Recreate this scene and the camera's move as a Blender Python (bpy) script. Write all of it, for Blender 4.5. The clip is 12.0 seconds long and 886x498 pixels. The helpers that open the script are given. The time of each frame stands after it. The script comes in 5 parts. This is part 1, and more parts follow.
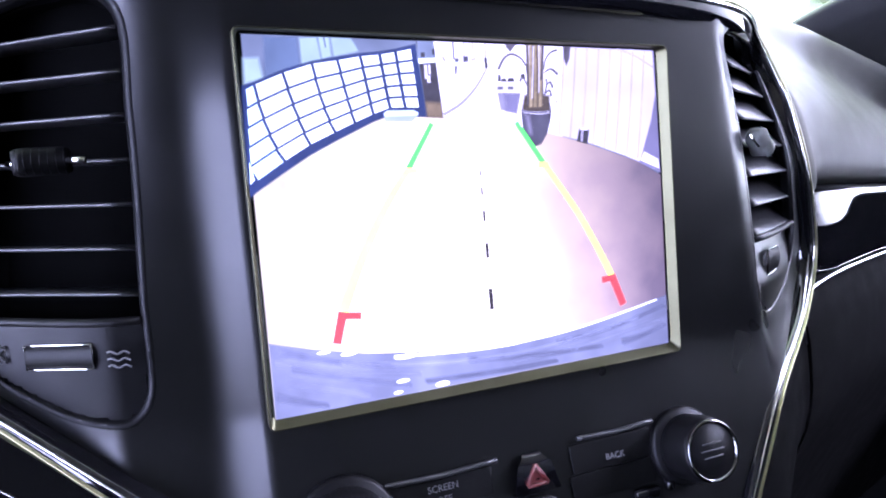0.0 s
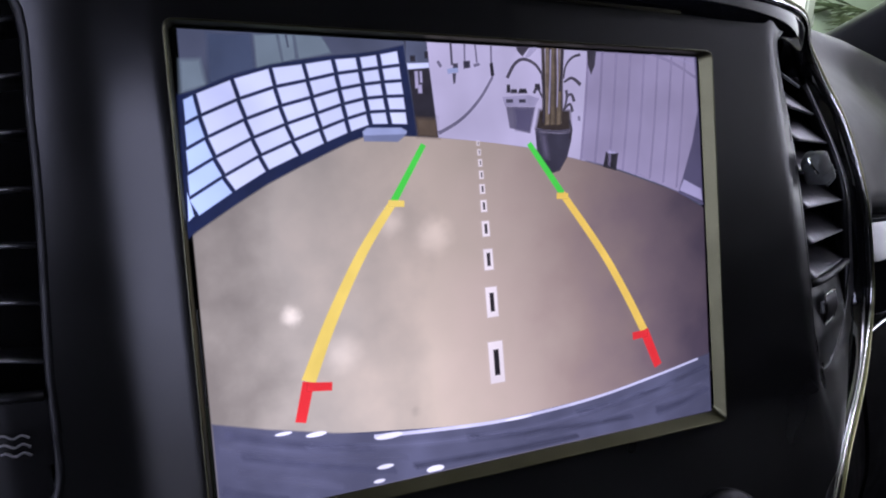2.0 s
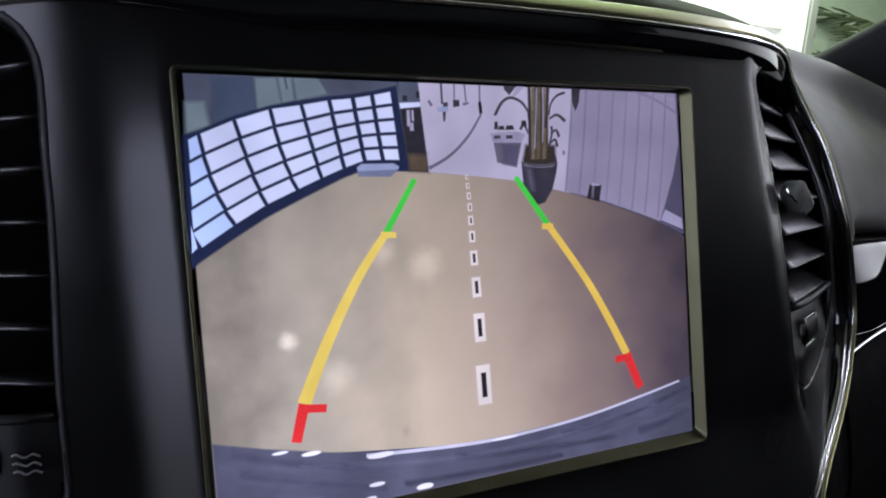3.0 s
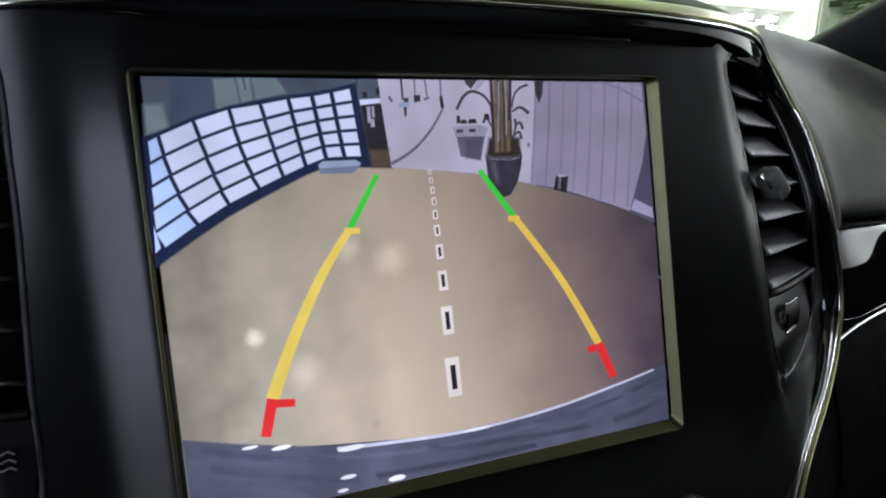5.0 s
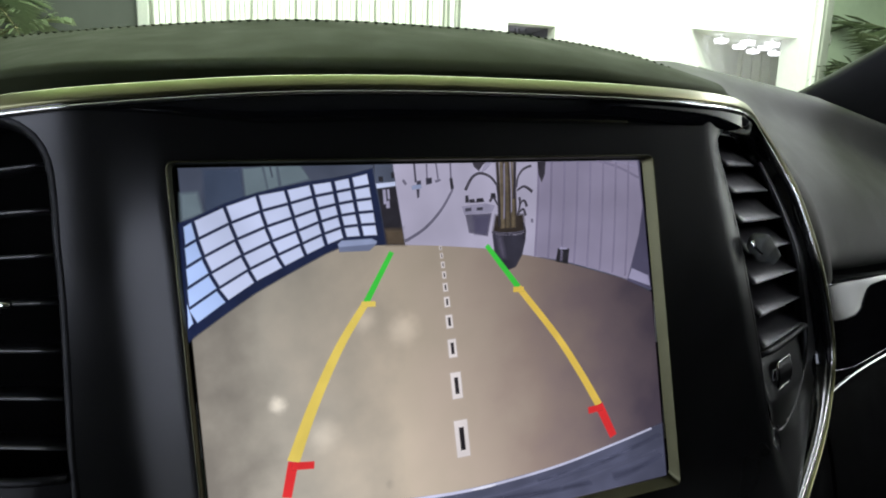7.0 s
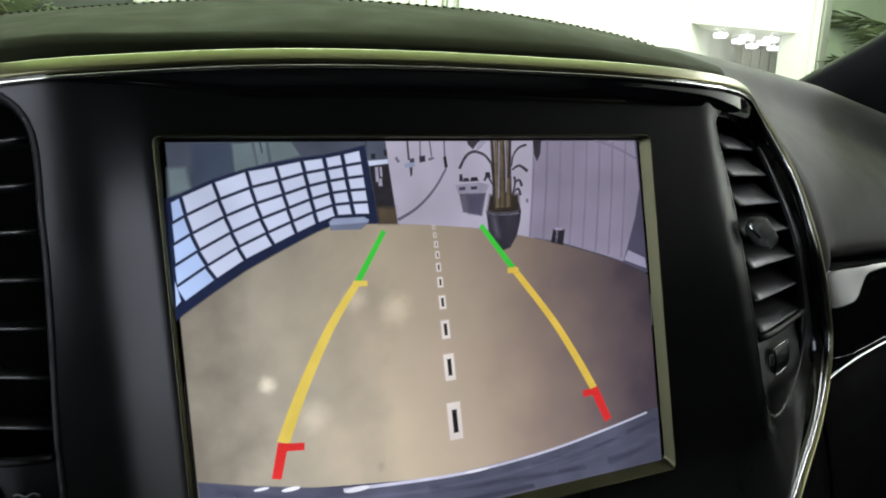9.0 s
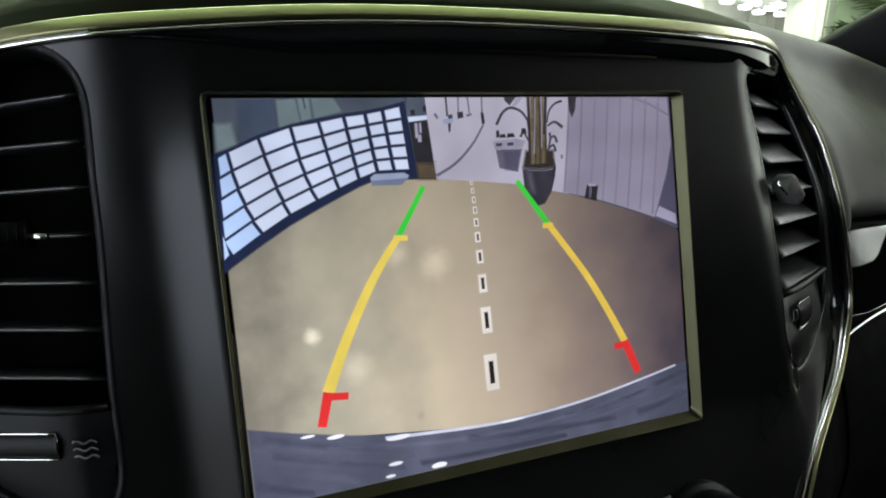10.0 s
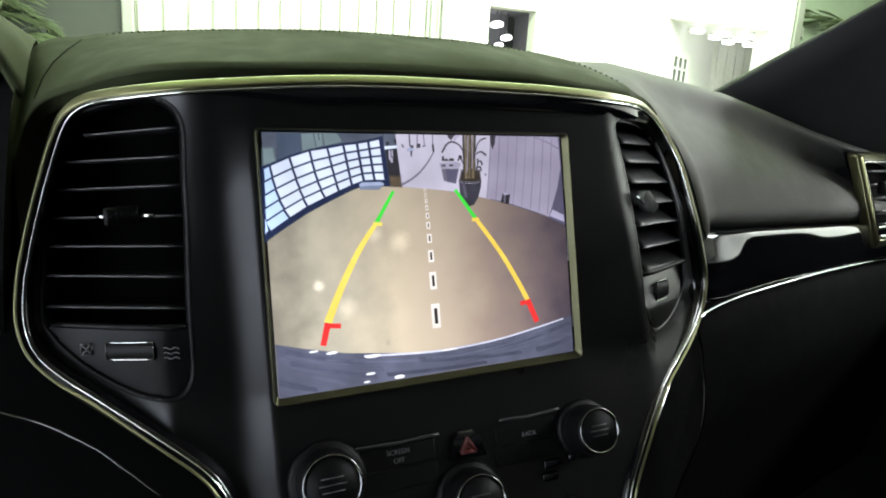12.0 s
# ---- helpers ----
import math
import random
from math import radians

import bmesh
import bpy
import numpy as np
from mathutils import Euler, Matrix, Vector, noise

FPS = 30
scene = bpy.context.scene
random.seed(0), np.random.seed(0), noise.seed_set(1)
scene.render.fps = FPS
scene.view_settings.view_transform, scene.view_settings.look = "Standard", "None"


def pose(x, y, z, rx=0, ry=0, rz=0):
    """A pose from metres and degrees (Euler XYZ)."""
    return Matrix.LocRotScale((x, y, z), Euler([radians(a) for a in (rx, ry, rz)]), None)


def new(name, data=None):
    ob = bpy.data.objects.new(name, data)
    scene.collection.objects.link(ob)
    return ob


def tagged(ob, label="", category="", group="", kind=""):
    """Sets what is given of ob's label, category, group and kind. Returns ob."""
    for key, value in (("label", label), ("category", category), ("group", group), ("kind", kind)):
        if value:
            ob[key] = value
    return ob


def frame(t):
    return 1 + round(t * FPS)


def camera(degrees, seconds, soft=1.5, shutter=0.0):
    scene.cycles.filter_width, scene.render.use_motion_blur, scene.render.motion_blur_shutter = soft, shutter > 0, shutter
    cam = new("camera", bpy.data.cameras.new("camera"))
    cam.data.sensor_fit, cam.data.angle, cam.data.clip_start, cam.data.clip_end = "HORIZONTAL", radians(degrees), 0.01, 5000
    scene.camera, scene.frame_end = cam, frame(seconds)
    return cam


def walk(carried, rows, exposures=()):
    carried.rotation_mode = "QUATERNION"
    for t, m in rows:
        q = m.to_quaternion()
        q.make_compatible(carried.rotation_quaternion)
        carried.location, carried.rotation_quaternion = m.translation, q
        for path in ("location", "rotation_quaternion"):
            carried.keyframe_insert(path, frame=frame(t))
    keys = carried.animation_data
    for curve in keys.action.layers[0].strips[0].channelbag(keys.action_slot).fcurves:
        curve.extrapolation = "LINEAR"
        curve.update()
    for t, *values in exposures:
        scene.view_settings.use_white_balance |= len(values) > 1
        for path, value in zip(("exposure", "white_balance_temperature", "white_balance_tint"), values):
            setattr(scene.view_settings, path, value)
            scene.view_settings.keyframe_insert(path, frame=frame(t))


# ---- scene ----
# Dash space: x to the car's right, y ahead, z up along the screen, origin at the screen's middle.
UP = Vector((0.07, -0.12, 0.99)).normalized()
DASH = Matrix.Translation((0, 0, 1.15)) @ UP.rotation_difference(Vector((0, 0, 1))).to_matrix().to_4x4()
cam = camera(68.0, 12.0, soft=1.9)
ROWS = [
    (0.0, -0.10098, -0.23233, 0.02850, 80.971, 3.629, -20.323),
    (0.2, -0.08871, -0.21449, 0.02553, 80.789, 3.272, -19.927),
    (0.5, -0.08626, -0.19879, 0.02565, 81.573, 3.221, -19.984),
    (0.7, -0.09316, -0.19694, 0.02524, 82.949, 3.221, -19.824),
    (1.0, -0.08482, -0.19302, 0.03665, 81.859, 4.491, -19.304),
    (1.5, -0.08472, -0.18530, 0.03971, 82.256, 4.807, -20.128),
    (2.0, -0.08060, -0.18544, 0.03117, 82.406, 3.244, -20.014),
    (2.5, -0.08544, -0.19154, 0.03515, 82.907, 2.859, -19.673),
    (3.0, -0.07970, -0.19596, 0.03924, 82.995, 2.979, -19.742),
    (3.2, -0.07433, -0.19576, 0.03825, 83.029, 3.026, -19.931),
    (4.8, -0.06886, -0.19820, 0.03438, 82.001, 4.077, -18.307),
    (5.0, -0.06545, -0.20283, 0.03842, 82.553, 4.402, -18.675),
    (5.5, -0.07064, -0.20685, 0.04733, 82.942, 3.698, -18.133),
    (6.0, -0.06337, -0.21159, 0.05557, 83.883, 5.058, -18.492),
    (6.5, -0.07051, -0.21427, 0.05576, 83.977, 4.437, -17.901),
    (7.0, -0.07016, -0.21588, 0.05737, 84.466, 4.316, -18.257),
    (7.2, -0.07060, -0.21665, 0.05403, 85.038, 4.421, -18.458),
    (8.8, -0.07042, -0.21405, 0.05335, 83.848, 3.819, -18.708),
    (9.0, -0.06812, -0.21329, 0.05191, 83.946, 4.044, -18.425),
    (9.5, -0.07020, -0.20751, 0.04663, 83.128, 4.007, -18.270),
    (10.0, -0.08179, -0.21413, 0.04774, 81.479, 4.377, -18.295),
    (10.2, -0.08231, -0.23116, 0.04571, 79.459, 2.361, -19.194),
    (10.5, -0.08509, -0.28124, 0.04229, 78.331, 2.596, -18.617),
    (10.7, -0.09264, -0.30636, 0.04097, 78.923, 2.690, -18.189),
    (11.0, -0.10277, -0.31876, 0.04320, 80.379, 3.508, -18.489),
    (11.5, -0.11127, -0.32794, 0.05124, 82.800, 2.427, -18.538),
    (12.0, -0.11207, -0.33248, 0.04864, 82.705, 2.747, -20.062),
]
EXPOSURES = [(0.0, 2.15, 5150, 40), (0.2, 1.9, 5150, 39), (0.5, 1.45, 5250, 38), (0.7, 1.1, 5250, 38), (1.0, 0.72, 5300, 37), (1.5, 0.3, 5450, 36), (2.5, 0.0, 5650, 31), (3.2, -0.1, 5750, 25), (5.5, -0.1, 5850, 19), (7.2, -0.2, 5950, 17), (9.5, -0.15, 6150, 13), (10.2, 0.0, 6150, 11), (10.7, 0.2, 6150, 11), (11.2, 0.4, 6150, 11), (12.0, 0.45, 6150, 12)]
walk(cam, [(t, DASH @ pose(x, y, z, rx, ry, rz)) for t, x, y, z, rx, ry, rz in ROWS], EXPOSURES)

# ---- world and lights ----
world = bpy.data.worlds.new("world")
scene.world = world
world.use_nodes = True
world.node_tree.nodes["Background"].inputs[0].default_value = (0.80, 0.92, 0.72, 1)
world.node_tree.nodes["Background"].inputs[1].default_value = 0.02


def unseen_ceiling_lamp(x, y, z, sx, sy, watts, colour):
    lamp = bpy.data.lights.new("unseen_ceiling_lamp", "AREA")
    lamp.shape, lamp.size, lamp.size_y, lamp.energy, lamp.color = "RECTANGLE", sx, sy, watts, colour
    ob = new("unseen_ceiling_lamp", lamp)
    ob.location = (x, y, z)
    return ob


TUBE = (0.84, 1.0, 0.66)
unseen_ceiling_lamp(0.6, 3.2, 3.25, 5.0, 1.2, 260, TUBE)
unseen_ceiling_lamp(4.6, 3.6, 3.25, 2.0, 1.5, 110, TUBE)
# Side, green and rear lamps are out of view, added to light the dash.
unseen_ceiling_lamp(-3.2, 0.6, 3.25, 1.2, 4.0, 18, (0.95, 1.0, 0.84))
unseen_ceiling_lamp(3.2, 0.0, 3.25, 0.8, 4.0, 250, (0.97, 0.98, 0.95))
unseen_ceiling_lamp(0.2, 1.2, 3.25, 3.5, 1.0, 22, (0.66, 1.0, 0.36))
unseen_ceiling_lamp(0.0, -4.9, 3.25, 4.0, 1.0, 12, (0.98, 0.96, 1.0))


# ---- materials ----
def material(name, colour, rough=0.5, metal=0.0, vary=0.12, grain=400.0, bump=0.0, coat=0.0, spec=0.5):
    """A surface whose tone and gloss vary at two scales, with a fine grain in relief."""
    m = bpy.data.materials.new(name)
    m.use_nodes = True
    n, l = m.node_tree.nodes, m.node_tree.links
    b = n["Principled BSDF"]
    co = n.new("ShaderNodeTexCoord")
    big, fine = n.new("ShaderNodeTexNoise"), n.new("ShaderNodeTexNoise")
    big.inputs["Scale"].default_value, fine.inputs["Scale"].default_value = grain / 25, grain
    fine.inputs["Detail"].default_value = 4
    for t in (big, fine):
        l.new(co.outputs["Object"], t.inputs["Vector"])
    add = n.new("ShaderNodeMath")
    l.new(big.outputs["Fac"], add.inputs[0]), l.new(fine.outputs["Fac"], add.inputs[1])
    tone = n.new("ShaderNodeMapRange")
    tone.inputs["From Min"].default_value, tone.inputs["From Max"].default_value = 0.6, 1.4
    tone.inputs["To Min"].default_value, tone.inputs["To Max"].default_value = 1 - vary, 1 + vary
    l.new(add.outputs[0], tone.inputs["Value"])
    mul = n.new("ShaderNodeVectorMath")
    mul.operation = "SCALE"
    mul.inputs[0].default_value = colour
    l.new(tone.outputs[0], mul.inputs["Scale"])
    l.new(mul.outputs[0], b.inputs["Base Color"])
    gl = n.new("ShaderNodeMapRange")
    gl.inputs["From Min"].default_value, gl.inputs["From Max"].default_value = 0.3, 0.7
    gl.inputs["To Min"].default_value, gl.inputs["To Max"].default_value = max(0.02, rough * 0.88), min(1, rough * 1.12)
    l.new(big.outputs["Fac"], gl.inputs["Value"]), l.new(gl.outputs[0], b.inputs["Roughness"])
    b.inputs["Metallic"].default_value = metal
    b.inputs["Specular IOR Level"].default_value = spec
    b.inputs["Coat Weight"].default_value, b.inputs["Coat Roughness"].default_value = coat, 0.06
    if bump:
        bp = n.new("ShaderNodeBump")
        bp.inputs["Strength"].default_value, bp.inputs["Distance"].default_value = bump, 0.0004
        l.new(fine.outputs["Fac"], bp.inputs["Height"]), l.new(bp.outputs[0], b.inputs["Normal"])
    return m


def linear(r, g, b):
    return tuple((c / 255 / 12.92) if c < 10.3 else ((c / 255 + 0.055) / 1.055) ** 2.4 for c in (r, g, b))


def soften(m):
    """Lets a patch of the display's picture fade out along its border."""
    n, l = m.node_tree.nodes, m.node_tree.links
    at, clear, mix = n.new("ShaderNodeAttribute"), n.new("ShaderNodeBsdfTransparent"), n.new("ShaderNodeMixShader")
    at.attribute_name = "fade"
    l.new(at.outputs["Fac"], mix.inputs[0])
    l.new(n["Principled BSDF"].outputs[0], mix.inputs[1]), l.new(clear.outputs[0], mix.inputs[2])
    l.new(mix.outputs[0], n["Material Output"].inputs[0])
    return m


def lit(name, rgb, vary=0.06, scale=220.0, gain=1.0):
    """A lit patch of the display's picture, with a little picture noise."""
    m = bpy.data.materials.new(name)
    m.use_nodes = True
    n, l = m.node_tree.nodes, m.node_tree.links
    b = n["Principled BSDF"]
    b.inputs["Base Color"].default_value = (0.01, 0.01, 0.01, 1)
    b.inputs["Roughness"].default_value = 0.35
    b.inputs["Specular IOR Level"].default_value = 0.2
    co, no, mr, mul = (n.new("ShaderNode" + k) for k in ("TexCoord", "TexNoise", "MapRange", "VectorMath"))
    no.inputs["Scale"].default_value = scale
    l.new(co.outputs["Object"], no.inputs["Vector"]), l.new(no.outputs["Fac"], mr.inputs["Value"])
    mr.inputs["From Min"].default_value, mr.inputs["From Max"].default_value = 0.3, 0.7
    mr.inputs["To Min"].default_value, mr.inputs["To Max"].default_value = gain * (1 - vary), gain * (1 + vary)
    mul.operation = "SCALE"
    mul.inputs[0].default_value = linear(*rgb)
    info, each, both = (n.new("ShaderNode" + k) for k in ("ObjectInfo", "MapRange", "Math"))
    each.inputs["To Min"].default_value, each.inputs["To Max"].default_value = 1 - vary, 1 + vary
    both.operation = "MULTIPLY"
    l.new(info.outputs["Random"], each.inputs["Value"]), l.new(each.outputs[0], both.inputs[0]), l.new(mr.outputs[0], both.inputs[1])
    sep, fall, soft, wide, m3 = (n.new("ShaderNode" + k) for k in ("SeparateXYZ", "MapRange", "TexNoise", "MapRange", "Math"))
    l.new(co.outputs["Object"], sep.inputs[0]), l.new(sep.outputs["X"], fall.inputs["Value"])
    # Emission drops to the right, painting in the panel's oblique view.
    fall.inputs["From Min"].default_value, fall.inputs["From Max"].default_value = -0.08, 0.085
    fall.inputs["To Min"].default_value, fall.inputs["To Max"].default_value = 1.05, 0.88
    soft.inputs["Scale"].default_value = 32
    l.new(co.outputs["Object"], soft.inputs["Vector"]), l.new(soft.outputs["Fac"], wide.inputs["Value"])
    wide.inputs["From Min"].default_value, wide.inputs["From Max"].default_value = 0.3, 0.7
    wide.inputs["To Min"].default_value, wide.inputs["To Max"].default_value = 0.86, 1.12
    m3.operation = "MULTIPLY"
    m4 = n.new("ShaderNodeMath")
    m4.operation = "MULTIPLY"
    l.new(fall.outputs[0], m3.inputs[0]), l.new(wide.outputs[0], m3.inputs[1])
    l.new(both.outputs[0], m4.inputs[0]), l.new(m3.outputs[0], m4.inputs[1])
    l.new(m4.outputs[0], mul.inputs["Scale"]), l.new(mul.outputs[0], b.inputs["Emission Color"])
    b.inputs["Emission Strength"].default_value = 1.0
    return soften(m)


SOFT_BLACK = material("soft_black_plastic", (0.0028, 0.0028, 0.003), 0.44, bump=0.10, grain=2500, spec=0.13)
SATIN = material("satin_charcoal_plastic", (0.0020, 0.0020, 0.0021), 0.31, vary=0.05, grain=900, spec=0.40)
BLACK_CHROME = material("black_chrome", (0.13, 0.13, 0.13), 0.09, metal=1.0, vary=0.05, grain=500)
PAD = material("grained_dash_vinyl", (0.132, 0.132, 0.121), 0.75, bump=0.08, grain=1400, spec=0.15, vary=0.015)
HOOD_VINYL = material("olive_black_hood_vinyl", (0.042, 0.050, 0.025), 0.78, bump=0.08, grain=1400, spec=0.06, vary=0.015)
GLOSS = material("piano_black", (0.004, 0.004, 0.005), 0.05, vary=0.1, grain=60, coat=0.5)
CHROME = material("bright_chrome", (0.72, 0.72, 0.70), 0.12, metal=1.0, vary=0.05, grain=500)
NICKEL = material("satin_nickel", (0.175, 0.172, 0.092), 0.32, metal=1.0, vary=0.06, grain=1500)
PEWTER = material("satin_pewter", (0.082, 0.080, 0.046), 0.40, metal=1.0, vary=0.06, grain=1500)
SLAT = material("slat_plastic", (0.022, 0.022, 0.023), 0.36, grain=2500)
# Near black paints the ducts' shade; also display border, seam and dot.
CAVITY = material("shade_and_border_black", (0.0015, 0.0015, 0.0015), 0.9, spec=0.02)
THREAD = material("grey_thread", (0.055, 0.063, 0.038), 0.8)
PRINT = material("white_print", (0.10, 0.10, 0.104), 0.6)
KEY_GREY = material("faint_grey_print", (0.016, 0.016, 0.016), 0.6)
KEY_BLACK = material("key_black_plastic", (0.002, 0.002, 0.002), 0.5, spec=0.15)
RED = material("red_print", (0.068, 0.005, 0.004), 0.5)
RUBBER = material("grey_rubber", (0.085, 0.088, 0.080), 0.7, grain=2500, spec=0.2)
GREY_EDGE = material("grey_crease_highlight", (0.02, 0.02, 0.021), 0.45, grain=2500)
# Near black: paints shade on dash panels, also serves seams and cabin.
DEEP_BLACK = material("shade_and_seam_black", (0.0028, 0.0028, 0.0028), 0.75, grain=1500, bump=0.2, spec=0.02)
HEADLINER = material("beige_headliner_cloth", (0.30, 0.285, 0.23), 0.9, grain=900, bump=0.2)
TRIM_DARK = material("charcoal_pillar_trim", (0.026, 0.026, 0.027), 0.6, grain=1200, bump=0.2)
WALL = material("white_painted_wall", (0.80, 0.81, 0.78), 0.7, vary=0.04, grain=30)
RIB = material("white_ribbed_panel", (0.74, 0.75, 0.70), 0.6, vary=0.06, grain=20)
GREY_WALL = material("grey_painted_wall", (0.055, 0.060, 0.055), 0.8, vary=0.08, grain=12)
FLOOR = material("polished_concrete", (0.36, 0.33, 0.28), 0.3, vary=0.2, grain=6)
ALU = material("grey_aluminium", (0.45, 0.46, 0.43), 0.45, metal=0.6, grain=80)
DARK_ROOM = material("dark_doorway_paint", (0.24, 0.24, 0.25), 0.7, grain=10)
LEAF = material("palm_leaf_green", (0.09, 0.118, 0.06), 0.5, vary=0.4, grain=30)
STEM = material("palm_stem", (0.12, 0.11, 0.05), 0.7, vary=0.3, grain=60)
POT = material("dark_glazed_pot", (0.04, 0.04, 0.045), 0.35, grain=40)
GREEN_WALL = material("pale_green_wall", (0.42, 0.49, 0.38), 0.8, vary=0.1, grain=8)


# ---- mesh helpers ----
def part(name, bm, mat, parent, label="", smooth=True):
    me = bpy.data.meshes.new(name)
    bmesh.ops.recalc_face_normals(bm, faces=bm.faces[:])
    for f in bm.faces:
        f.smooth = smooth
    bm.to_mesh(me)
    bm.free()
    me.materials.append(mat)
    ob = new(name, me)
    ob.parent = parent
    return tagged(ob, label) if label else ob


def thing(name, label, category, m=DASH, group="", kind=""):
    ob = new(name)
    ob.empty_display_size = 0.02
    ob.matrix_world = m
    return tagged(ob, label, category, group, kind)


def clip(v, a, b):
    return max(a, min(b, v))


def ease(a, b, v):
    u = clip((v - a) / (b - a), 0, 1)
    return u * u * (3 - 2 * u)


def wrap(x, z):
    """How far the ends of the centre stack sweep back."""
    ax = x if x > 0 else 0.006 - x
    u, k = max(0, ax - 0.140), ease(0.112, 0.180, ax)
    return 0.60 * u * u / (u + 0.010) + 0.028 * k * ease(0.0 if x > 0 else -0.04, 0.085 if x > 0 else 0.10, z)


def foot(z):
    """How far the controls under the display slope out towards the seats."""
    q = max(0, -0.062 - z)
    return 0.30 * q * q / (q + 0.016)


def front(x, z):
    """How far ahead the face of the centre stack lies at x, z. Beside the vents and the display it falls away in soft flanks."""
    y = wrap(x, z)
    if x < 0:
        u = clip((-x - 0.0885) / (0.0195 + 0.006 * ease(-0.072, -0.120, z)), 0, 1)
        y += 0.0086 * (u - u ** 4 / 4) * ease(0.094, 0.035, z)
    else:
        b = clip(x - 0.1140 - 0.19 * (0.068 - z), 0, 0.009)
        y += 0.48 * b * b / (b + 0.0018) * ease(-0.090, -0.060, z) * ease(0.080, 0.066, z)
    return y - foot(z) - 0.06 * max(0, z - 0.072)


def spline(pts, n=6, closed=False):
    """A smooth line through the points."""
    P = [Vector(p) for p in pts]
    out, k = [], len(P)
    for i in range(k if closed else k - 1):
        g = (lambda j: P[j % k]) if closed else (lambda j: P[clip(j, 0, k - 1)])
        a, b, c, d = g(i - 1), g(i), g(i + 1), g(i + 2)
        for s in range(n):
            t = s / n
            out.append(0.5 * (2 * b + (c - a) * t + (2 * a - 5 * b + 4 * c - d) * t * t + (3 * b - a - 3 * c + d) * t ** 3))
    if not closed:
        out.append(P[-1])
    return out


def settle(path, times):
    """The same line with its small bends smoothed out."""
    for _ in range(times):
        path = [path[0]] + [(path[i - 1] + 2 * path[i] + path[i + 1]) / 4 for i in range(1, len(path) - 1)] + [path[-1]]
    return path


def loft(sections, closed_u=False, closed_v=False, caps=False):
    """A skin over rows of points."""
    bm = bmesh.new()
    rows = [[bm.verts.new(p) for p in s] for s in sections]
    nu, nv = len(rows), len(rows[0])
    for i in range(nu if closed_u else nu - 1):
        for j in range(nv if closed_v else nv - 1):
            a, b = rows[i], rows[(i + 1) % nu]
            bm.faces.new((a[j], b[j], b[(j + 1) % nv], a[(j + 1) % nv]))
    if caps and closed_v:
        bm.faces.new(rows[0]), bm.faces.new(rows[-1])
    return bm


def moulding(path, profile, closed=False, level=front, low=None, hug=False, turn=(-0.160, -0.186)):
    """A strip that follows a line x, z on the stack's face. profile: (outwards, ahead). low: the profile into which it turns towards its lower ends and between the two x of turn. hug: each point keeps to the face under it."""
    rows, k = [], len(path)
    deep = [level(p.x, p.y) for p in path]
    if not closed:
        for _ in range(12):
            deep = [deep[0]] + [(deep[i - 1] + 2 * deep[i] + deep[i + 1]) / 4 for i in range(1, k - 1)] + [deep[-1]]
    for i, p in enumerate(path):
        a = path[(i - 1) % k] if closed or i else p
        b = path[(i + 1) % k] if closed or i < k - 1 else p
        t = (b - a).normalized()
        n = Vector((-t.y, t.x))
        w = max(ease(-0.030, -0.085, p.y), ease(*turn, p.x)) if low else 0
        rows.append([(p.x + n.x * o, (level(p.x + n.x * o, p.y + n.y * o) if hug else deep[i]) + d, p.y + n.y * o) for o, d in (Vector(q).lerp(Vector(r), w) for q, r in zip(profile, low or profile))])
    return loft(rows, closed_u=closed)


def grow(path, d):
    """A closed outline moved outwards by d."""
    k = len(path)
    out = []
    for i, p in enumerate(path):
        t = (path[(i + 1) % k] - path[i - 1]).normalized()
        out.append(p + Vector((-t.y, t.x)) * d)
    return out


def inside(x, z, poly):
    hit, j = False, len(poly) - 1
    for i in range(len(poly)):
        a, b = poly[i], poly[j]
        if (a.y > z) != (b.y > z) and x < (b.x - a.x) * (z - a.y) / (b.y - a.y) + a.x:
            hit = not hit
        j = i
    return hit


def sheet(poly, holes, step, level, lift=0.0):
    """A shell over the inside of an outline x, z, without the holes."""
    bm = bmesh.new()
    x0, x1 = min(p.x for p in poly), max(p.x for p in poly)
    z0, z1 = min(p.y for p in poly), max(p.y for p in poly)
    nx, nz = int((x1 - x0) / step) + 1, int((z1 - z0) / step) + 1
    grid = {}

    def vert(i, j):
        if (i, j) not in grid:
            x, z = x0 + i * step, z0 + j * step
            grid[i, j] = bm.verts.new((x, level(x, z) + lift, z))
        return grid[i, j]
    for i in range(nx):
        for j in range(nz):
            cx, cz = x0 + (i + 0.5) * step, z0 + (j + 0.5) * step
            if inside(cx, cz, poly) and not any(inside(cx, cz, h) for h in holes):
                bm.faces.new((vert(i, j), vert(i + 1, j), vert(i + 1, j + 1), vert(i, j + 1)))
    return bm


def box(x0, x1, y0, y1, z0, z1, bevel=0.0, seg=2):
    bm = bmesh.new()
    bmesh.ops.create_cube(bm, size=1)
    for v in bm.verts:
        v.co = ((x0, x1)[v.co.x > 0], (y0, y1)[v.co.y > 0], (z0, z1)[v.co.z > 0])
    if bevel:
        bmesh.ops.bevel(bm, geom=bm.edges[:], offset=bevel, segments=seg, affect="EDGES", profile=0.5)
    return bm


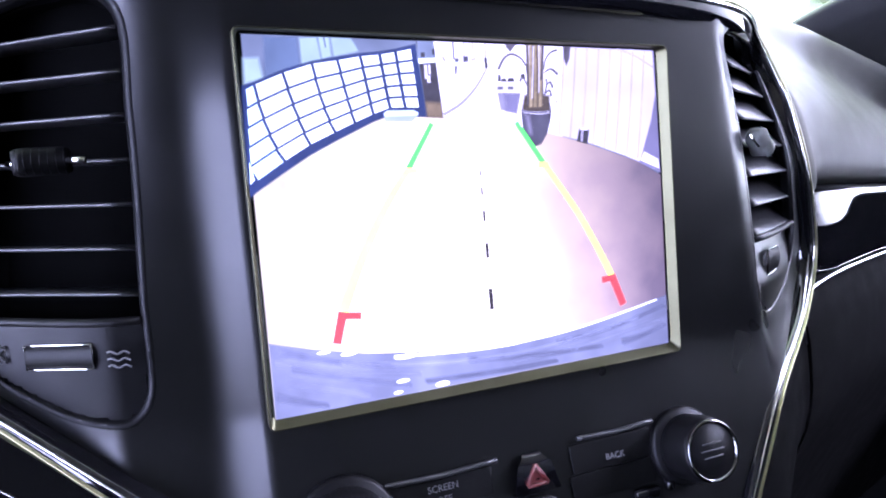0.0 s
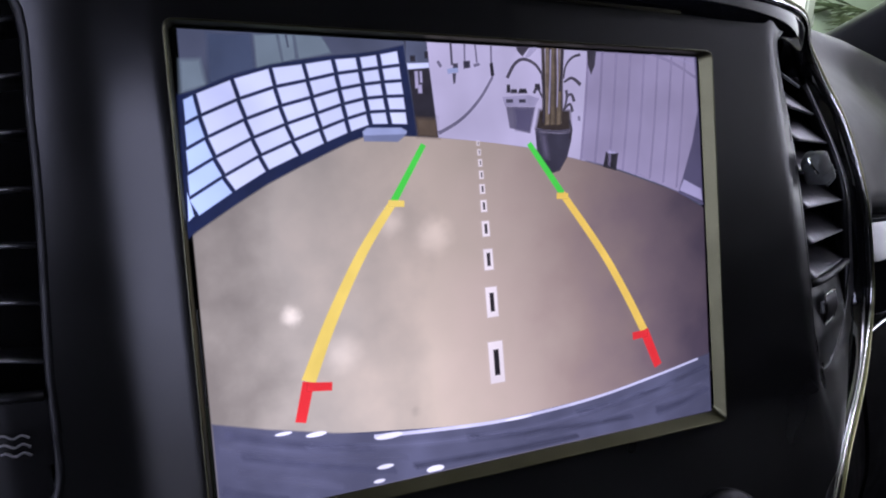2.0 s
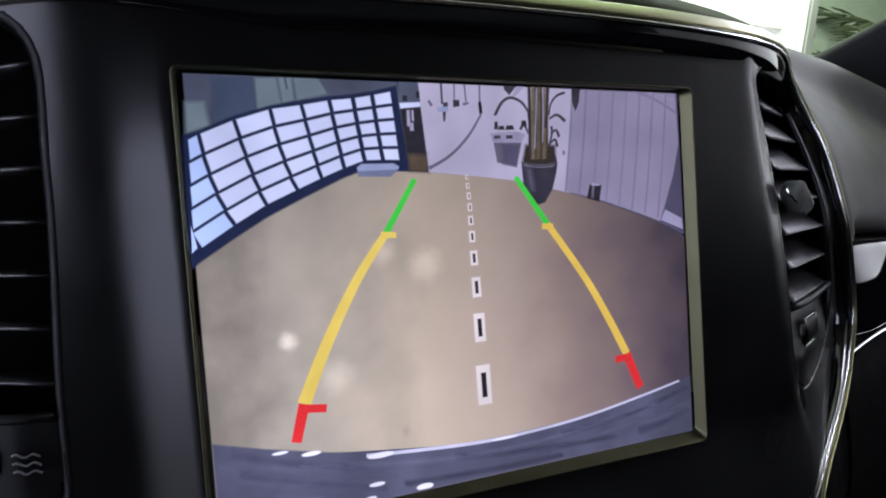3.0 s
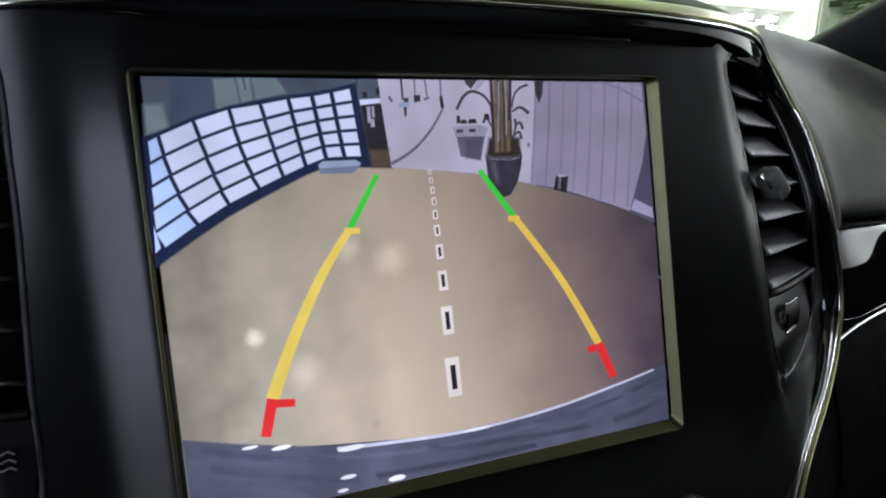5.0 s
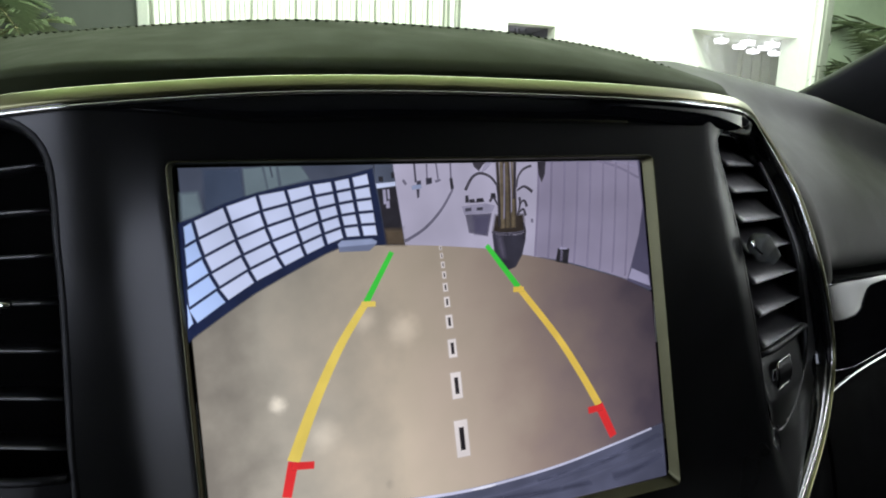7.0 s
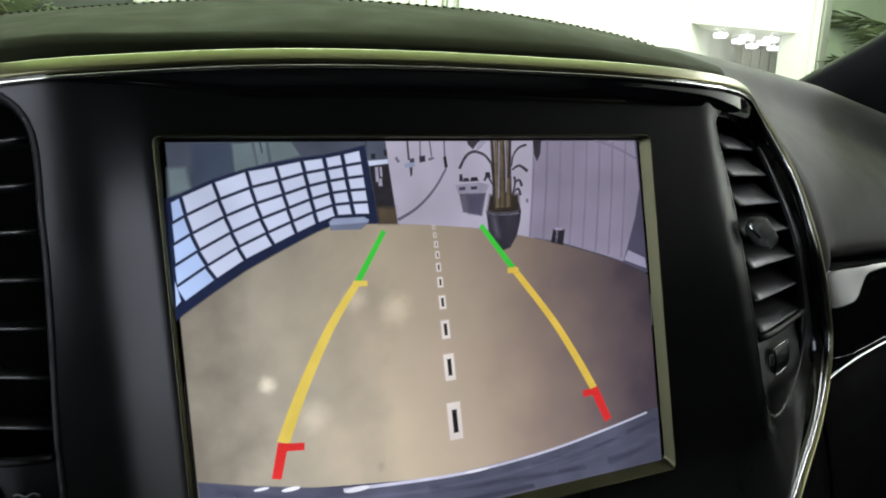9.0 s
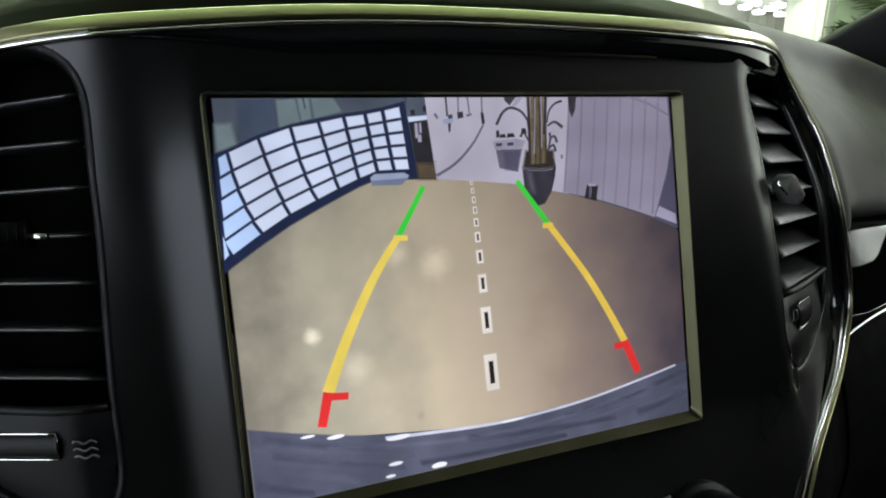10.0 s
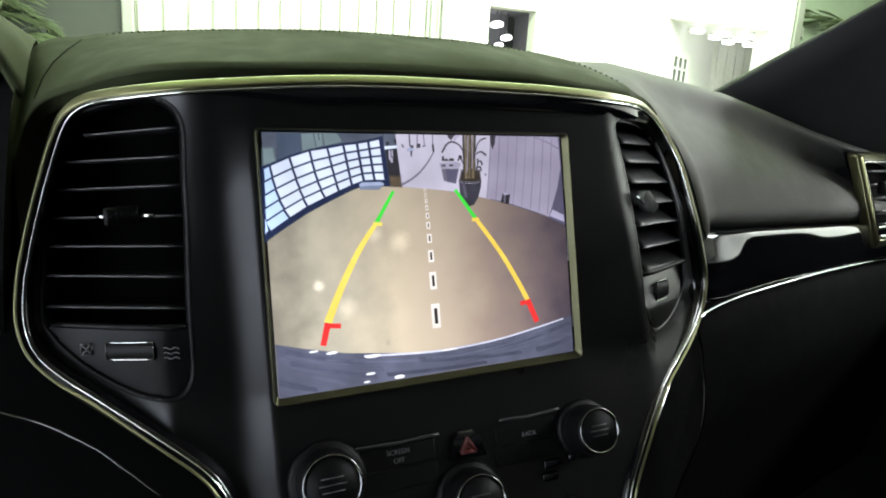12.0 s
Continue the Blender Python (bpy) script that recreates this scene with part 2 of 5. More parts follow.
def tube(path, r, n=8, r_end=None, caps=True):
    rows, k = [], len(path)
    for i, p in enumerate(path):
        p = Vector(p)
        t = (Vector(path[min(i + 1, k - 1)]) - Vector(path[max(i - 1, 0)])).normalized()
        u = t.cross((0, 0, 1) if abs(t.z) < 0.9 else (1, 0, 0)).normalized()
        v = t.cross(u)
        rr = r if r_end is None else r + (r_end - r) * i / (k - 1)
        rows.append([p + rr * (u * math.cos(a) + v * math.sin(a)) for a in (2 * math.pi * j / n for j in range(n))])
    return loft(rows, closed_v=True, caps=caps)


def rounded(corners, r, n=5):
    """An outline x, z with rounded corners."""
    out, k = [], len(corners)
    for i in range(k):
        p, a, b = Vector(corners[i]), Vector(corners[i - 1]), Vector(corners[(i + 1) % k])
        u, v = (a - p).normalized(), (b - p).normalized()
        for s in range(n + 1):
            t = s / n
            out.append(p + u * r * (1 - t) ** 2 + v * r * t ** 2)
    return out


def lathe(profile, axis_at, way, n=48, knurl=0.0):
    """A turned body about an axis. profile: (along, radius). knurl: depth of the grip's ridges on the widest rings."""
    way = Vector(way).normalized()
    u = way.cross((0, 0, 1)).normalized()
    v = way.cross(u)
    o = Vector(axis_at)
    top = max(r for _, r in profile)
    rows = []
    for h, r in profile:
        ring = []
        for j in range(n):
            a = 2 * math.pi * j / n
            rr = r - (knurl if r > 0.93 * top and j % 2 else 0)
            ring.append(o + way * h + rr * (u * math.cos(a) + v * math.sin(a)))
        rows.append(ring)
    return loft(rows, closed_v=True, caps=True)


# ---- centre stack ----
def rim_front(x, z):
    back, lean = (0.0045, 0.18) if x > 0 else (0.003, 0.15)
    return -0.003 + back * ease(0.04, 0.14, abs(x)) + wrap(x, z) - foot(z) + lean * max(0, z - 0.078)


RIM = settle(spline([(-0.1000, -0.1908), (-0.1085, -0.1306), (-0.1125, -0.1105), (-0.1175, -0.0990), (-0.1288, -0.0865), (-0.1512, -0.0691), (-0.1768, -0.0510), (-0.1924, -0.0395), (-0.2003, -0.0265), (-0.2007, -0.0085), (-0.1954, 0.0196), (-0.1790, 0.0686), (-0.1740, 0.0792), (-0.1685, 0.0848), (-0.1604, 0.0882), (-0.1455, 0.0881), (-0.1254, 0.0886), (-0.1023, 0.0893), (-0.0789, 0.0901), (-0.0546, 0.0909), (-0.0202, 0.0903), (0.0134, 0.0888), (0.0460, 0.0867), (0.0783, 0.0848), (0.1061, 0.0820), (0.1336, 0.0795), (0.1628, 0.0769), (0.1798, 0.0715), (0.1886, 0.0626), (0.1940, 0.0529), (0.1987, 0.0415), (0.1983, 0.0179), (0.2075, -0.0068), (0.2160, -0.0284), (0.2197, -0.0457), (0.2101, -0.0623), (0.1876, -0.0776), (0.1471, -0.0933), (0.1336, -0.1103), (0.1209, -0.1301), (0.1048, -0.1507), (0.0957, -0.1908)], 5), 14)
VENT_L = spline([(-0.1689, 0.0807), (-0.1408, 0.0853), (-0.1276, 0.0835), (-0.1205, 0.0734), (-0.1218, 0.0480), (-0.1226, 0.0251), (-0.1252, -0.0186), (-0.1260, -0.0468), (-0.1308, -0.0572), (-0.1392, -0.0581), (-0.1546, -0.0535), (-0.1748, -0.0407), (-0.1894, -0.0249), (-0.1921, -0.0134), (-0.1891, 0.0145), (-0.1856, 0.0418), (-0.1793, 0.0672)], 4, True)
VENT_R = spline([(0.1236, 0.0637), (0.1252, 0.0696), (0.1345, 0.0717), (0.1685, 0.0684), (0.1812, 0.0577), (0.1847, 0.0383), (0.1859, 0.0192), (0.1899, -0.0039), (0.1954, -0.0222), (0.1944, -0.0367), (0.1879, -0.0472), (0.1745, -0.0570), (0.1554, -0.0619), (0.1455, -0.0559), (0.1423, -0.0463), (0.1411, -0.0299), (0.1391, -0.0120), (0.1365, 0.0040), (0.1342, 0.0215), (0.1308, 0.0406), (0.1272, 0.0543)], 4, True)
BEZEL = rounded([(-0.0864, 0.0708), (0.0846, 0.0630), (0.0910, -0.0688), (-0.0880, -0.0684)], 0.0030)

stack = thing("centre_stack", "black plastic centre stack with satin grey flanks and a metal rim", "dashboard panel")
part("fascia", sheet(RIM, [grow(VENT_L, 0.002), grow(VENT_R, 0.002), grow(BEZEL, -0.0018)], 0.002, front, 0.0014), SATIN, stack, "satin black plastic fascia")
part("rim", moulding(RIM, [(0.0048, 0.006), (0.0047, -0.0010), (0.0044, -0.0016), (0.0012, -0.0042), (0.0007, -0.0045), (0.0002, -0.0043), (-0.0001, -0.0036)], False, rim_front,
                     [(0.0048, 0.006), (0.0044, -0.0006), (0.0038, -0.0026), (0.0034, -0.0036), (0.0029, -0.0040), (0.0025, -0.0036), (0.0022, -0.0028)]), NICKEL, stack, "satin metal rim")
part("rim_groove", moulding(RIM, [(0.0000, -0.0034), (-0.0010, -0.0026), (-0.0030, -0.0026), (-0.0056, -0.0022), (-0.0084, -0.0012), (-0.0104, 0.0030)], False, rim_front,
                            [(0.0024, -0.0026), (0.0012, -0.0024), (-0.0012, -0.0022), (-0.0020, -0.0016), (-0.0026, 0.0000), (-0.0040, 0.0120)], turn=(-0.050, -0.110)), GLOSS, stack, "gloss black inner band")
part("rim_bead", moulding(RIM, [(-0.0005, -0.0028), (-0.0006, -0.0042), (-0.0009, -0.0049), (-0.0014, -0.0051), (-0.0018, -0.0047), (-0.0020, -0.0040), (-0.0021, -0.0024)], False, rim_front,
                          [(0.0001, -0.0022), (0.0001, -0.0026), (0.0000, -0.0029), (-0.0002, -0.0030), (-0.0004, -0.0029), (-0.0006, -0.0026), (-0.0006, -0.0022)]), CHROME, stack, "thin chrome bead")

# the display's recess and frame
INNER = rounded([(-0.0850, 0.0697), (0.0816, 0.0619), (0.0880, -0.0650), (-0.0866, -0.0648)], 0.0024)
part("display_frame", loft([[(p.x, d, p.y) for p in ring] for ring, d in ((grow(BEZEL, 0.0003), 0.003), (grow(BEZEL, 0.0001), -0.0026), (grow(BEZEL, -0.0001), -0.0031), (grow(BEZEL, -0.0003), -0.0032), (grow(BEZEL, -0.0006), -0.0029), (INNER, 0.0006))], closed_v=True),
     PEWTER, stack, "satin metal display frame")
part("display_recess", sheet(grow(BEZEL, -0.0026), [], 0.002, lambda x, z: 0.0012), CAVITY, stack, "black display border")


def slat(parent, x0, z0, x1, z1, depth, droop):
    """One air vane with a rounded front edge, set back behind the opening."""
    rows = []
    for k in range(9):
        t = k / 8
        x, z = x0 + (x1 - x0) * t, z0 + (z1 - z0) * t
        y = front(x0, z0) + (front(x1, z1) - front(x0, z0)) * t + 0.0035
        rows.append([(x, y + 0.0010, z + 0.0006), (x, y, z + 0.0002), (x, y, z - 0.0004), (x, y + 0.001, z - 0.0008),
                     (x, y + depth, z - droop - 0.0006), (x, y + depth, z - droop + 0.0006)])
    return part("slat", loft(rows, closed_v=True, caps=True), SLAT, parent)


def vent(name, outline, panel, lip, label):
    v = thing(name, label, "air vent", group="vents of the centre stack")
    part("lip", moulding(outline, [(0.0034, 0.0018), (0.0026, 0.0013), (0.0016, 0.0013), (0.0008, 0.0017), (0.0002, 0.0028), (-0.0002, 0.0045), (-0.0005, 0.0080)], True, hug=True), lip, v)
    # Near-black sheet and wall paint the shade inside the vent.
    part("duct", sheet(grow(outline, 0.002), [], 0.003, front, 0.030), CAVITY, v, "near-black sheet painted as the shade in the duct")
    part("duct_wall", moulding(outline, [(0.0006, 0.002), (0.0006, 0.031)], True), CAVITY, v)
    # Right panel leans up to catch more light, left slightly away from it.
    lean = 0.3 if panel[0].x > 0 else -0.04
    part("lower_panel", sheet(panel, [], 0.0015, lambda x, z: front(x, z) + max(-0.0018, lean * (z + 0.042)), 0.0030), lip, v, "black panel under the vanes")
    return v


def roller(v, x0, x1, z0, z1):
    """A thumb wheel in a slot between two chrome lines."""
    xm, zm, r = (x0 + x1) / 2, (z0 + z1) / 2, abs(z1 - z0) / 2
    y = front(xm, zm) + 0.003
    s = (front(x1, zm) - front(x0, zm)) / (x1 - x0)
    rows = []
    for k in range(25):
        x = x0 + (x1 - x0) * k / 24
        g = 0.0003 if k % 2 else 0
        yy = y + s * (x - xm)
        rows.append([(x, yy - 0.0022 * math.cos(a) + g, zm + r * 0.9 * math.sin(a)) for a in (math.pi * j / 8 - math.pi / 2 for j in range(9))])
    w = part("thumb_wheel", loft(rows), KEY_BLACK, v, "ribbed black thumb wheel")
    for z in (z0, z1):
        part("chrome_edge", tube([(x0 + (x1 - x0) * k / 6, y + s * (x0 + (x1 - x0) * k / 6 - xm) - 0.0006, z) for k in range(7)], 0.0003), CHROME, w)
    for x in (x0, x1):
        part("wheel_cheek", tube([(x, y + s * (x - xm) - 0.0006, z0), (x, y + s * (x - xm) - 0.0006, z1)], 0.0004), BLACK_CHROME, w)
    return w


PANEL_L = [p for p in VENT_L if p.y < -0.020] + [Vector((-0.1892, -0.0215)), Vector((-0.1256, -0.0231))]
PANEL_R = [p for p in VENT_R if p.y < -0.0272] + [Vector((0.1407, -0.0252)), Vector((0.1945, -0.0248))]
PANEL_L.sort(key=lambda p: math.atan2(p.y + 0.035, p.x + 0.150))
PANEL_R.sort(key=lambda p: math.atan2(p.y + 0.042, p.x - 0.166))
# Duller black left, shinier right: the vents' unequal light put into the material.
left_vent = vent("air_vent", VENT_L, PANEL_L, SOFT_BLACK, "black driver-side centre air vent with seven thin vanes")
right_vent = vent("air_vent", VENT_R, PANEL_R, SATIN, "black passenger-side centre air vent with seven angled vanes")
for x0, z0, x1, z1 in ((-0.1664, 0.0722, -0.1210, 0.0727), (-0.1775, 0.0592, -0.1216, 0.0591), (-0.1825, 0.0453, -0.1225, 0.0452), (-0.1856, 0.0312, -0.1233, 0.0304), (-0.1883, 0.0172, -0.1239, 0.0154), (-0.1907, 0.0027, -0.1246, 0.0003), (-0.1923, -0.0126, -0.1253, -0.0154)):
    slat(left_vent, x0, z0, x1, z1, 0.016, 0.001)
# Right vanes rise towards the back so their tops catch more light.
for x0, z0, x1, z1 in ((0.1301, 0.0571, 0.1765, 0.0556), (0.1328, 0.0453, 0.1821, 0.0431), (0.1361, 0.0323, 0.1856, 0.0298), (0.1376, 0.0190, 0.1868, 0.0172), (0.1391, 0.0053, 0.1895, 0.0040), (0.1419, -0.0091, 0.1965, -0.0102), (0.1443, -0.0237, 0.1993, -0.0241)):
    slat(right_vent, x0, z0, x1, z1, 0.016, -0.011)
for v, z, xa, xb, slope in ((left_vent, -0.0214, -0.1876, -0.1258, -0.0027), (right_vent, -0.0252, 0.1407, 0.1945, 0.0004)):
    part("ledge", tube([(xa + (xb - xa) * k / 8, front(xa + (xb - xa) * k / 8, z) + 0.0025, z + slope * k / 8) for k in range(9)], 0.0016), SOFT_BLACK, v)
roller(left_vent, -0.1640, -0.1418, -0.0390, -0.0304)
roller(right_vent, 0.1550, 0.1700, -0.0448, -0.0325)


def on_face(pts, lift):
    return [(x, front(x, z) + lift, z) for x, z in pts]


part("icon_closed", tube(on_face([(-0.1761, -0.0310), (-0.1707, -0.0306), (-0.1707, -0.0362), (-0.1761, -0.0366), (-0.1761, -0.0310)], 0.0018), 0.0004, 5), PRINT, left_vent)
part("icon_cross", tube(on_face([(-0.1756, -0.0315), (-0.1712, -0.0357)], 0.0018), 0.0004, 5), PRINT, left_vent)
part("icon_cross", tube(on_face([(-0.1712, -0.0311), (-0.1756, -0.0361)], 0.0018), 0.0004, 5), PRINT, left_vent)
for k in range(3):
    z = -0.0336 - 0.0024 * k
    part("icon_wave", tube(on_face([(-0.1372 + 0.00088 * i, z - 0.0001 * i + 0.0005 * math.sin(i * 1.3)) for i in range(9)], 0.0018), 0.00035, 5), PRINT, left_vent)
part("icon_closed", tube(on_face([(0.1489, -0.0340), (0.1522, -0.0343), (0.1522, -0.0388), (0.1489, -0.0385), (0.1489, -0.0340)], 0.0018), 0.0003, 5), PRINT, right_vent)


def tab(v, x, z, w, h, tilt):
    """The sliding grip that sits on the middle vane, with its chrome ends."""
    y = front(x, z)
    rows = []
    for k in range(13):
        t = k / 12 - 0.5
        q = math.sqrt(max(0.02, 1 - (2 * t) ** 6))
        rows.append([(x + t * w, y - 0.004 * q * math.cos(a) + tilt * t, z + 0.5 * h * (0.75 + 0.25 * q) * math.sin(a)) for a in (math.pi * j / 8 - math.pi / 2 for j in range(9))])
    g = part("grip", loft(rows), SOFT_BLACK, v, "ridged rubber grip")
    for k in range(7):
        t = (k / 6 - 0.5) * 0.8
        part("ridge", tube([(x + t * w, y - 0.0042 * math.cos(a) + tilt * t, z + 0.5 * h * 0.97 * math.sin(a)) for a in (math.pi * j / 8 - math.pi / 2 for j in range(1, 8))], 0.00015, 5), SOFT_BLACK, g)
    return g


g = tab(left_vent, -0.1499, 0.0314, 0.0170, 0.0095, 0.004)
for xa, xb in ((-0.1629, -0.1583), (-0.1415, -0.1358)):
    part("chrome_end", tube([(xa, front(xa, 0.031) + 0.0015, 0.0314), (xb, front(xb, 0.031) + 0.0015, 0.0310)], 0.0011), CHROME, g, "chrome end of the grip")


def slant_grip(v, x0, z0, x1, z1, half):
    """The other vent's grip: a rounded tongue that slopes across its vane, ribbed at the lower end."""
    way = Vector((x1 - x0, z1 - z0)).normalized()
    side = Vector((-way.y, way.x))
    rows = []
    for k in range(15):
        t = k / 14
        q = math.sqrt(max(0.03, 1 - (2 * t - 1) ** 6))
        cx, cz = x0 + (x1 - x0) * t, z0 + (z1 - z0) * t
        y = front(x0, z0) + 0.006 * t - 0.003
        rows.append([(cx + side.x * half * q * math.sin(a), y - 0.0028 * q * max(0, math.cos(a)) ** 0.5 + (0.006 if math.cos(a) < 0 else 0), cz + side.y * half * q * math.sin(a)) for a in (2 * math.pi * j / 24 for j in range(24))])
    grip = part("grip", loft(rows, closed_v=True, caps=True), RUBBER, v, "sloping grey rubber grip")
    for k in range(5):
        t = 0.62 + 0.085 * k
        cx, cz = x0 + (x1 - x0) * t, z0 + (z1 - z0) * t
        y = front(x0, z0) + 0.006 * t - 0.0064
        part("ridge", tube([(cx + side.x * o, y + 0.0016 * (o / half) ** 2, cz + side.y * o) for o in (half * u / 3 * 0.85 for u in range(-3, 4))], 0.00035, 5), RUBBER, grip)
    return grip


g = slant_grip(right_vent, 0.1392, 0.0256, 0.1510, 0.0150, 0.0038)
part("chrome_end", tube([(0.1362, front(0.1369, 0.0213) - 0.0006, 0.0243), (0.1412, front(0.1399, 0.0213) - 0.001, 0.0185)], 0.0008), CHROME, g, "chrome end of the grip")

# lower controls
WAY = Vector((0, -0.958, 0.287))


def knob(x, z, r, h, label):
    k = thing("rotary_knob", label, "knob", group="knobs of the centre stack")
    o = (x, front(x, z), z)
    part("skirt", lathe([(-0.002, r * 1.22), (0.0015, r * 1.22), (0.003, r * 1.12)], o, WAY), SOFT_BLACK, k)
    part("grip", lathe([(0.002, r), (h * 0.3, r), (h * 0.8, r * 0.985), (h * 0.93, r * 0.95), (h, r * 0.90)], o, WAY, 96, r * 0.022), SOFT_BLACK, k, "finely ribbed black grip")
    part("chrome_ring", lathe([(h * 0.985, r * 0.92), (h * 1.03, r * 0.90), (h * 1.05, r * 0.86), (h * 1.03, r * 0.82), (h * 0.98, r * 0.80)], o, WAY), BLACK_CHROME, k, "thin dark chrome ring")
    part("cap", lathe([(h * 0.9, r * 0.82), (h * 0.99, r * 0.80), (h * 0.985, r * 0.5), (h * 0.985, r * 0.05)], o, WAY), SATIN, k, "satin black cap")
    side, up = Vector((1, 0, 0)), WAY.cross((-1, 0, 0)).normalized()
    for dz, w in ((0.18, 0.34), (-0.02, 0.42), (-0.22, 0.34)):
        a = Vector(o) + WAY * (h * 0.99) + up * (dz * r)
        part("cap_mark", tube([a - side * (w * r), a + side * (w * r)], 0.0005, 5), KEY_GREY, k, "faint grey print")
    return k


knob(-0.0655, -0.1085, 0.0165, 0.019, "black volume knob with a chrome ring under the screen")
knob(0.0095, -0.1310, 0.0155, 0.019, "black middle knob with a chrome ring under the hazard button")
knob(0.0850, -0.1090, 0.0140, 0.019, "black tuning knob with a chrome ring under the screen")


def label_text(words, x, z, size, parent, mat):
    cu = bpy.data.curves.new("lettering", "FONT")
    cu.body, cu.size, cu.align_x, cu.align_y, cu.extrude = words, size, "CENTER", "CENTER", 0.00005
    cu.materials.append(mat)
    ob = new("lettering", cu)
    ob.parent = parent
    ob.matrix_local = Matrix.Translation((x, front(x, z) - 0.0008, z)) @ pose(0, 0, 0, 90 - 16.7, 0, 0)
    return ob


def button(x0, x1, z0, z1, label, words=()):
    b = thing("push_button", label, "button", group="buttons under the screen")
    xm = (x0 + x1) / 2
    bm = box(-0.5, 0.5, -0.5, 0.5, -0.5, 0.5, 0.05, 2)
    for v in bm.verts:
        x, z = xm + v.co.x * (x1 - x0), (z0 + z1) / 2 + v.co.z * (z1 - z0)
        v.co = (x, front(x, z) + 0.0011 + v.co.y * 0.0008, z)
    part("key", bm, KEY_BLACK, b)
    for w, z in words:
        label_text(w, xm, z, 0.0036, b, PRINT)
    return b


button(-0.0480, -0.0060, -0.1090, -0.0985, "black button lettered screen off in white", (("SCREEN", -0.1015), ("OFF", -0.1058)))
button(0.0300, 0.0700, -0.1100, -0.0985, "black button lettered back in white", (("BACK", -0.1055),))
button(-0.0480, -0.0060, -0.1205, -0.1105, "plain satin black button")
button(0.0280, 0.0690, -0.1205, -0.1105, "plain satin black button")
# Highlights of the crease above the buttons, drawn as thin grey tubes.
for x0, x1, z in ((-0.0495, -0.0035, -0.0963), (0.0330, 0.0705, -0.0955)):
    ridge = thing("crease_highlight", "thin grey tube drawn as the crease's highlight above the buttons", "trim")
    part("blade", tube([(x0 + (x1 - x0) * k / 8, front(x0, z) - 0.0012, z - 0.0006 + 0.0016 * abs(k / 8 - 0.5)) for k in range(9)], 0.0010, 8), GREY_EDGE, ridge)
hazard = thing("hazard_button", "black hazard button with a red warning triangle", "button")
bm = loft([on_face([(x + s * w, z) for s in (-1, -0.5, 0.5, 1)], lift) for x, z, w, lift in ((0.0115, -0.1110, 0.0105, 0.0005), (0.0115, -0.1108, 0.0102, -0.0030), (0.0115, -0.1000, 0.0075, -0.0032), (0.0115, -0.0975, 0.0045, -0.0022), (0.0115, -0.0968, 0.0040, 0.0005))])
part("key", bm, GLOSS, hazard)
tri = [(0.0070, -0.1075), (0.0160, -0.1075), (0.0115, -0.1000)]
for a, b in ((0, 1), (1, 2), (2, 0)):
    part("triangle_side", tube(on_face([tri[a], tri[b]], -0.0034), 0.0009, 6), RED, hazard)
bm = bmesh.new()
bm.faces.new([bm.verts.new(p) for p in on_face([(0.0082, -0.1070), (0.0148, -0.1070), (0.0115, -0.1014)], -0.0034)])
part("triangle_fill", bm, RED, hazard)
part("triangle_dot", tube(on_face([(0.0115, -0.1058), (0.0115, -0.1052)], -0.0038), 0.0008), CAVITY, hazard)
for x, z, w in ((0.0620, -0.1235, 0.006), (0.0740, -0.1225, 0.002), (0.0590, -0.1300, 0.005)):
    glint = thing("small_button", "small gloss black button beside the tuning knob", "button", group="small buttons")
    part("key", box(x - w, x + w, front(x, z) - 0.0025, front(x, z) + 0.001, z - 0.0022, z + 0.0022, 0.0007), GLOSS, glint)

# ---- dash around the stack ----
hood = thing("instrument_hood", "dark grained vinyl dash hood with a stitched crest", "dashboard")
HOOD = [(-0.2110, -0.0320, -0.2150, -0.0260, 0.0560), (-0.2089, 0.0074, -0.2102, 0.0181, 0.0564), (-0.2051, 0.0337, -0.2063, 0.0610, 0.0672), (-0.2014, 0.0569, -0.2026, 0.0947, 0.0798), (-0.1945, 0.0774, -0.2040, 0.1250, 0.1300), (-0.1852, 0.0883, -0.1960, 0.1385, 0.1520), (-0.1678, 0.0940, -0.1760, 0.1420, 0.1560), (-0.1425, 0.0973, -0.1500, 0.1440, 0.1500), (-0.0841, 0.0977, -0.0896, 0.1400, 0.1150), (-0.0300, 0.0968, -0.0303, 0.1340, 0.0820), (0.0341, 0.0934, 0.0365, 0.1303, 0.0800), (0.0699, 0.0909, 0.0760, 0.1272, 0.0822), (0.1097, 0.0852, 0.1400, 0.1196, 0.0920), (0.1327, 0.0840, 0.1747, 0.1046, 0.0840), (0.1612, 0.0829, 0.1834, 0.0955, 0.0760), (0.1866, 0.0791, 0.1897, 0.0867, 0.0695), (0.2011, 0.0721, 0.2037, 0.0742, 0.0765)]
HOOD = spline([Vector(h) for h in HOOD], 6)
rows = []
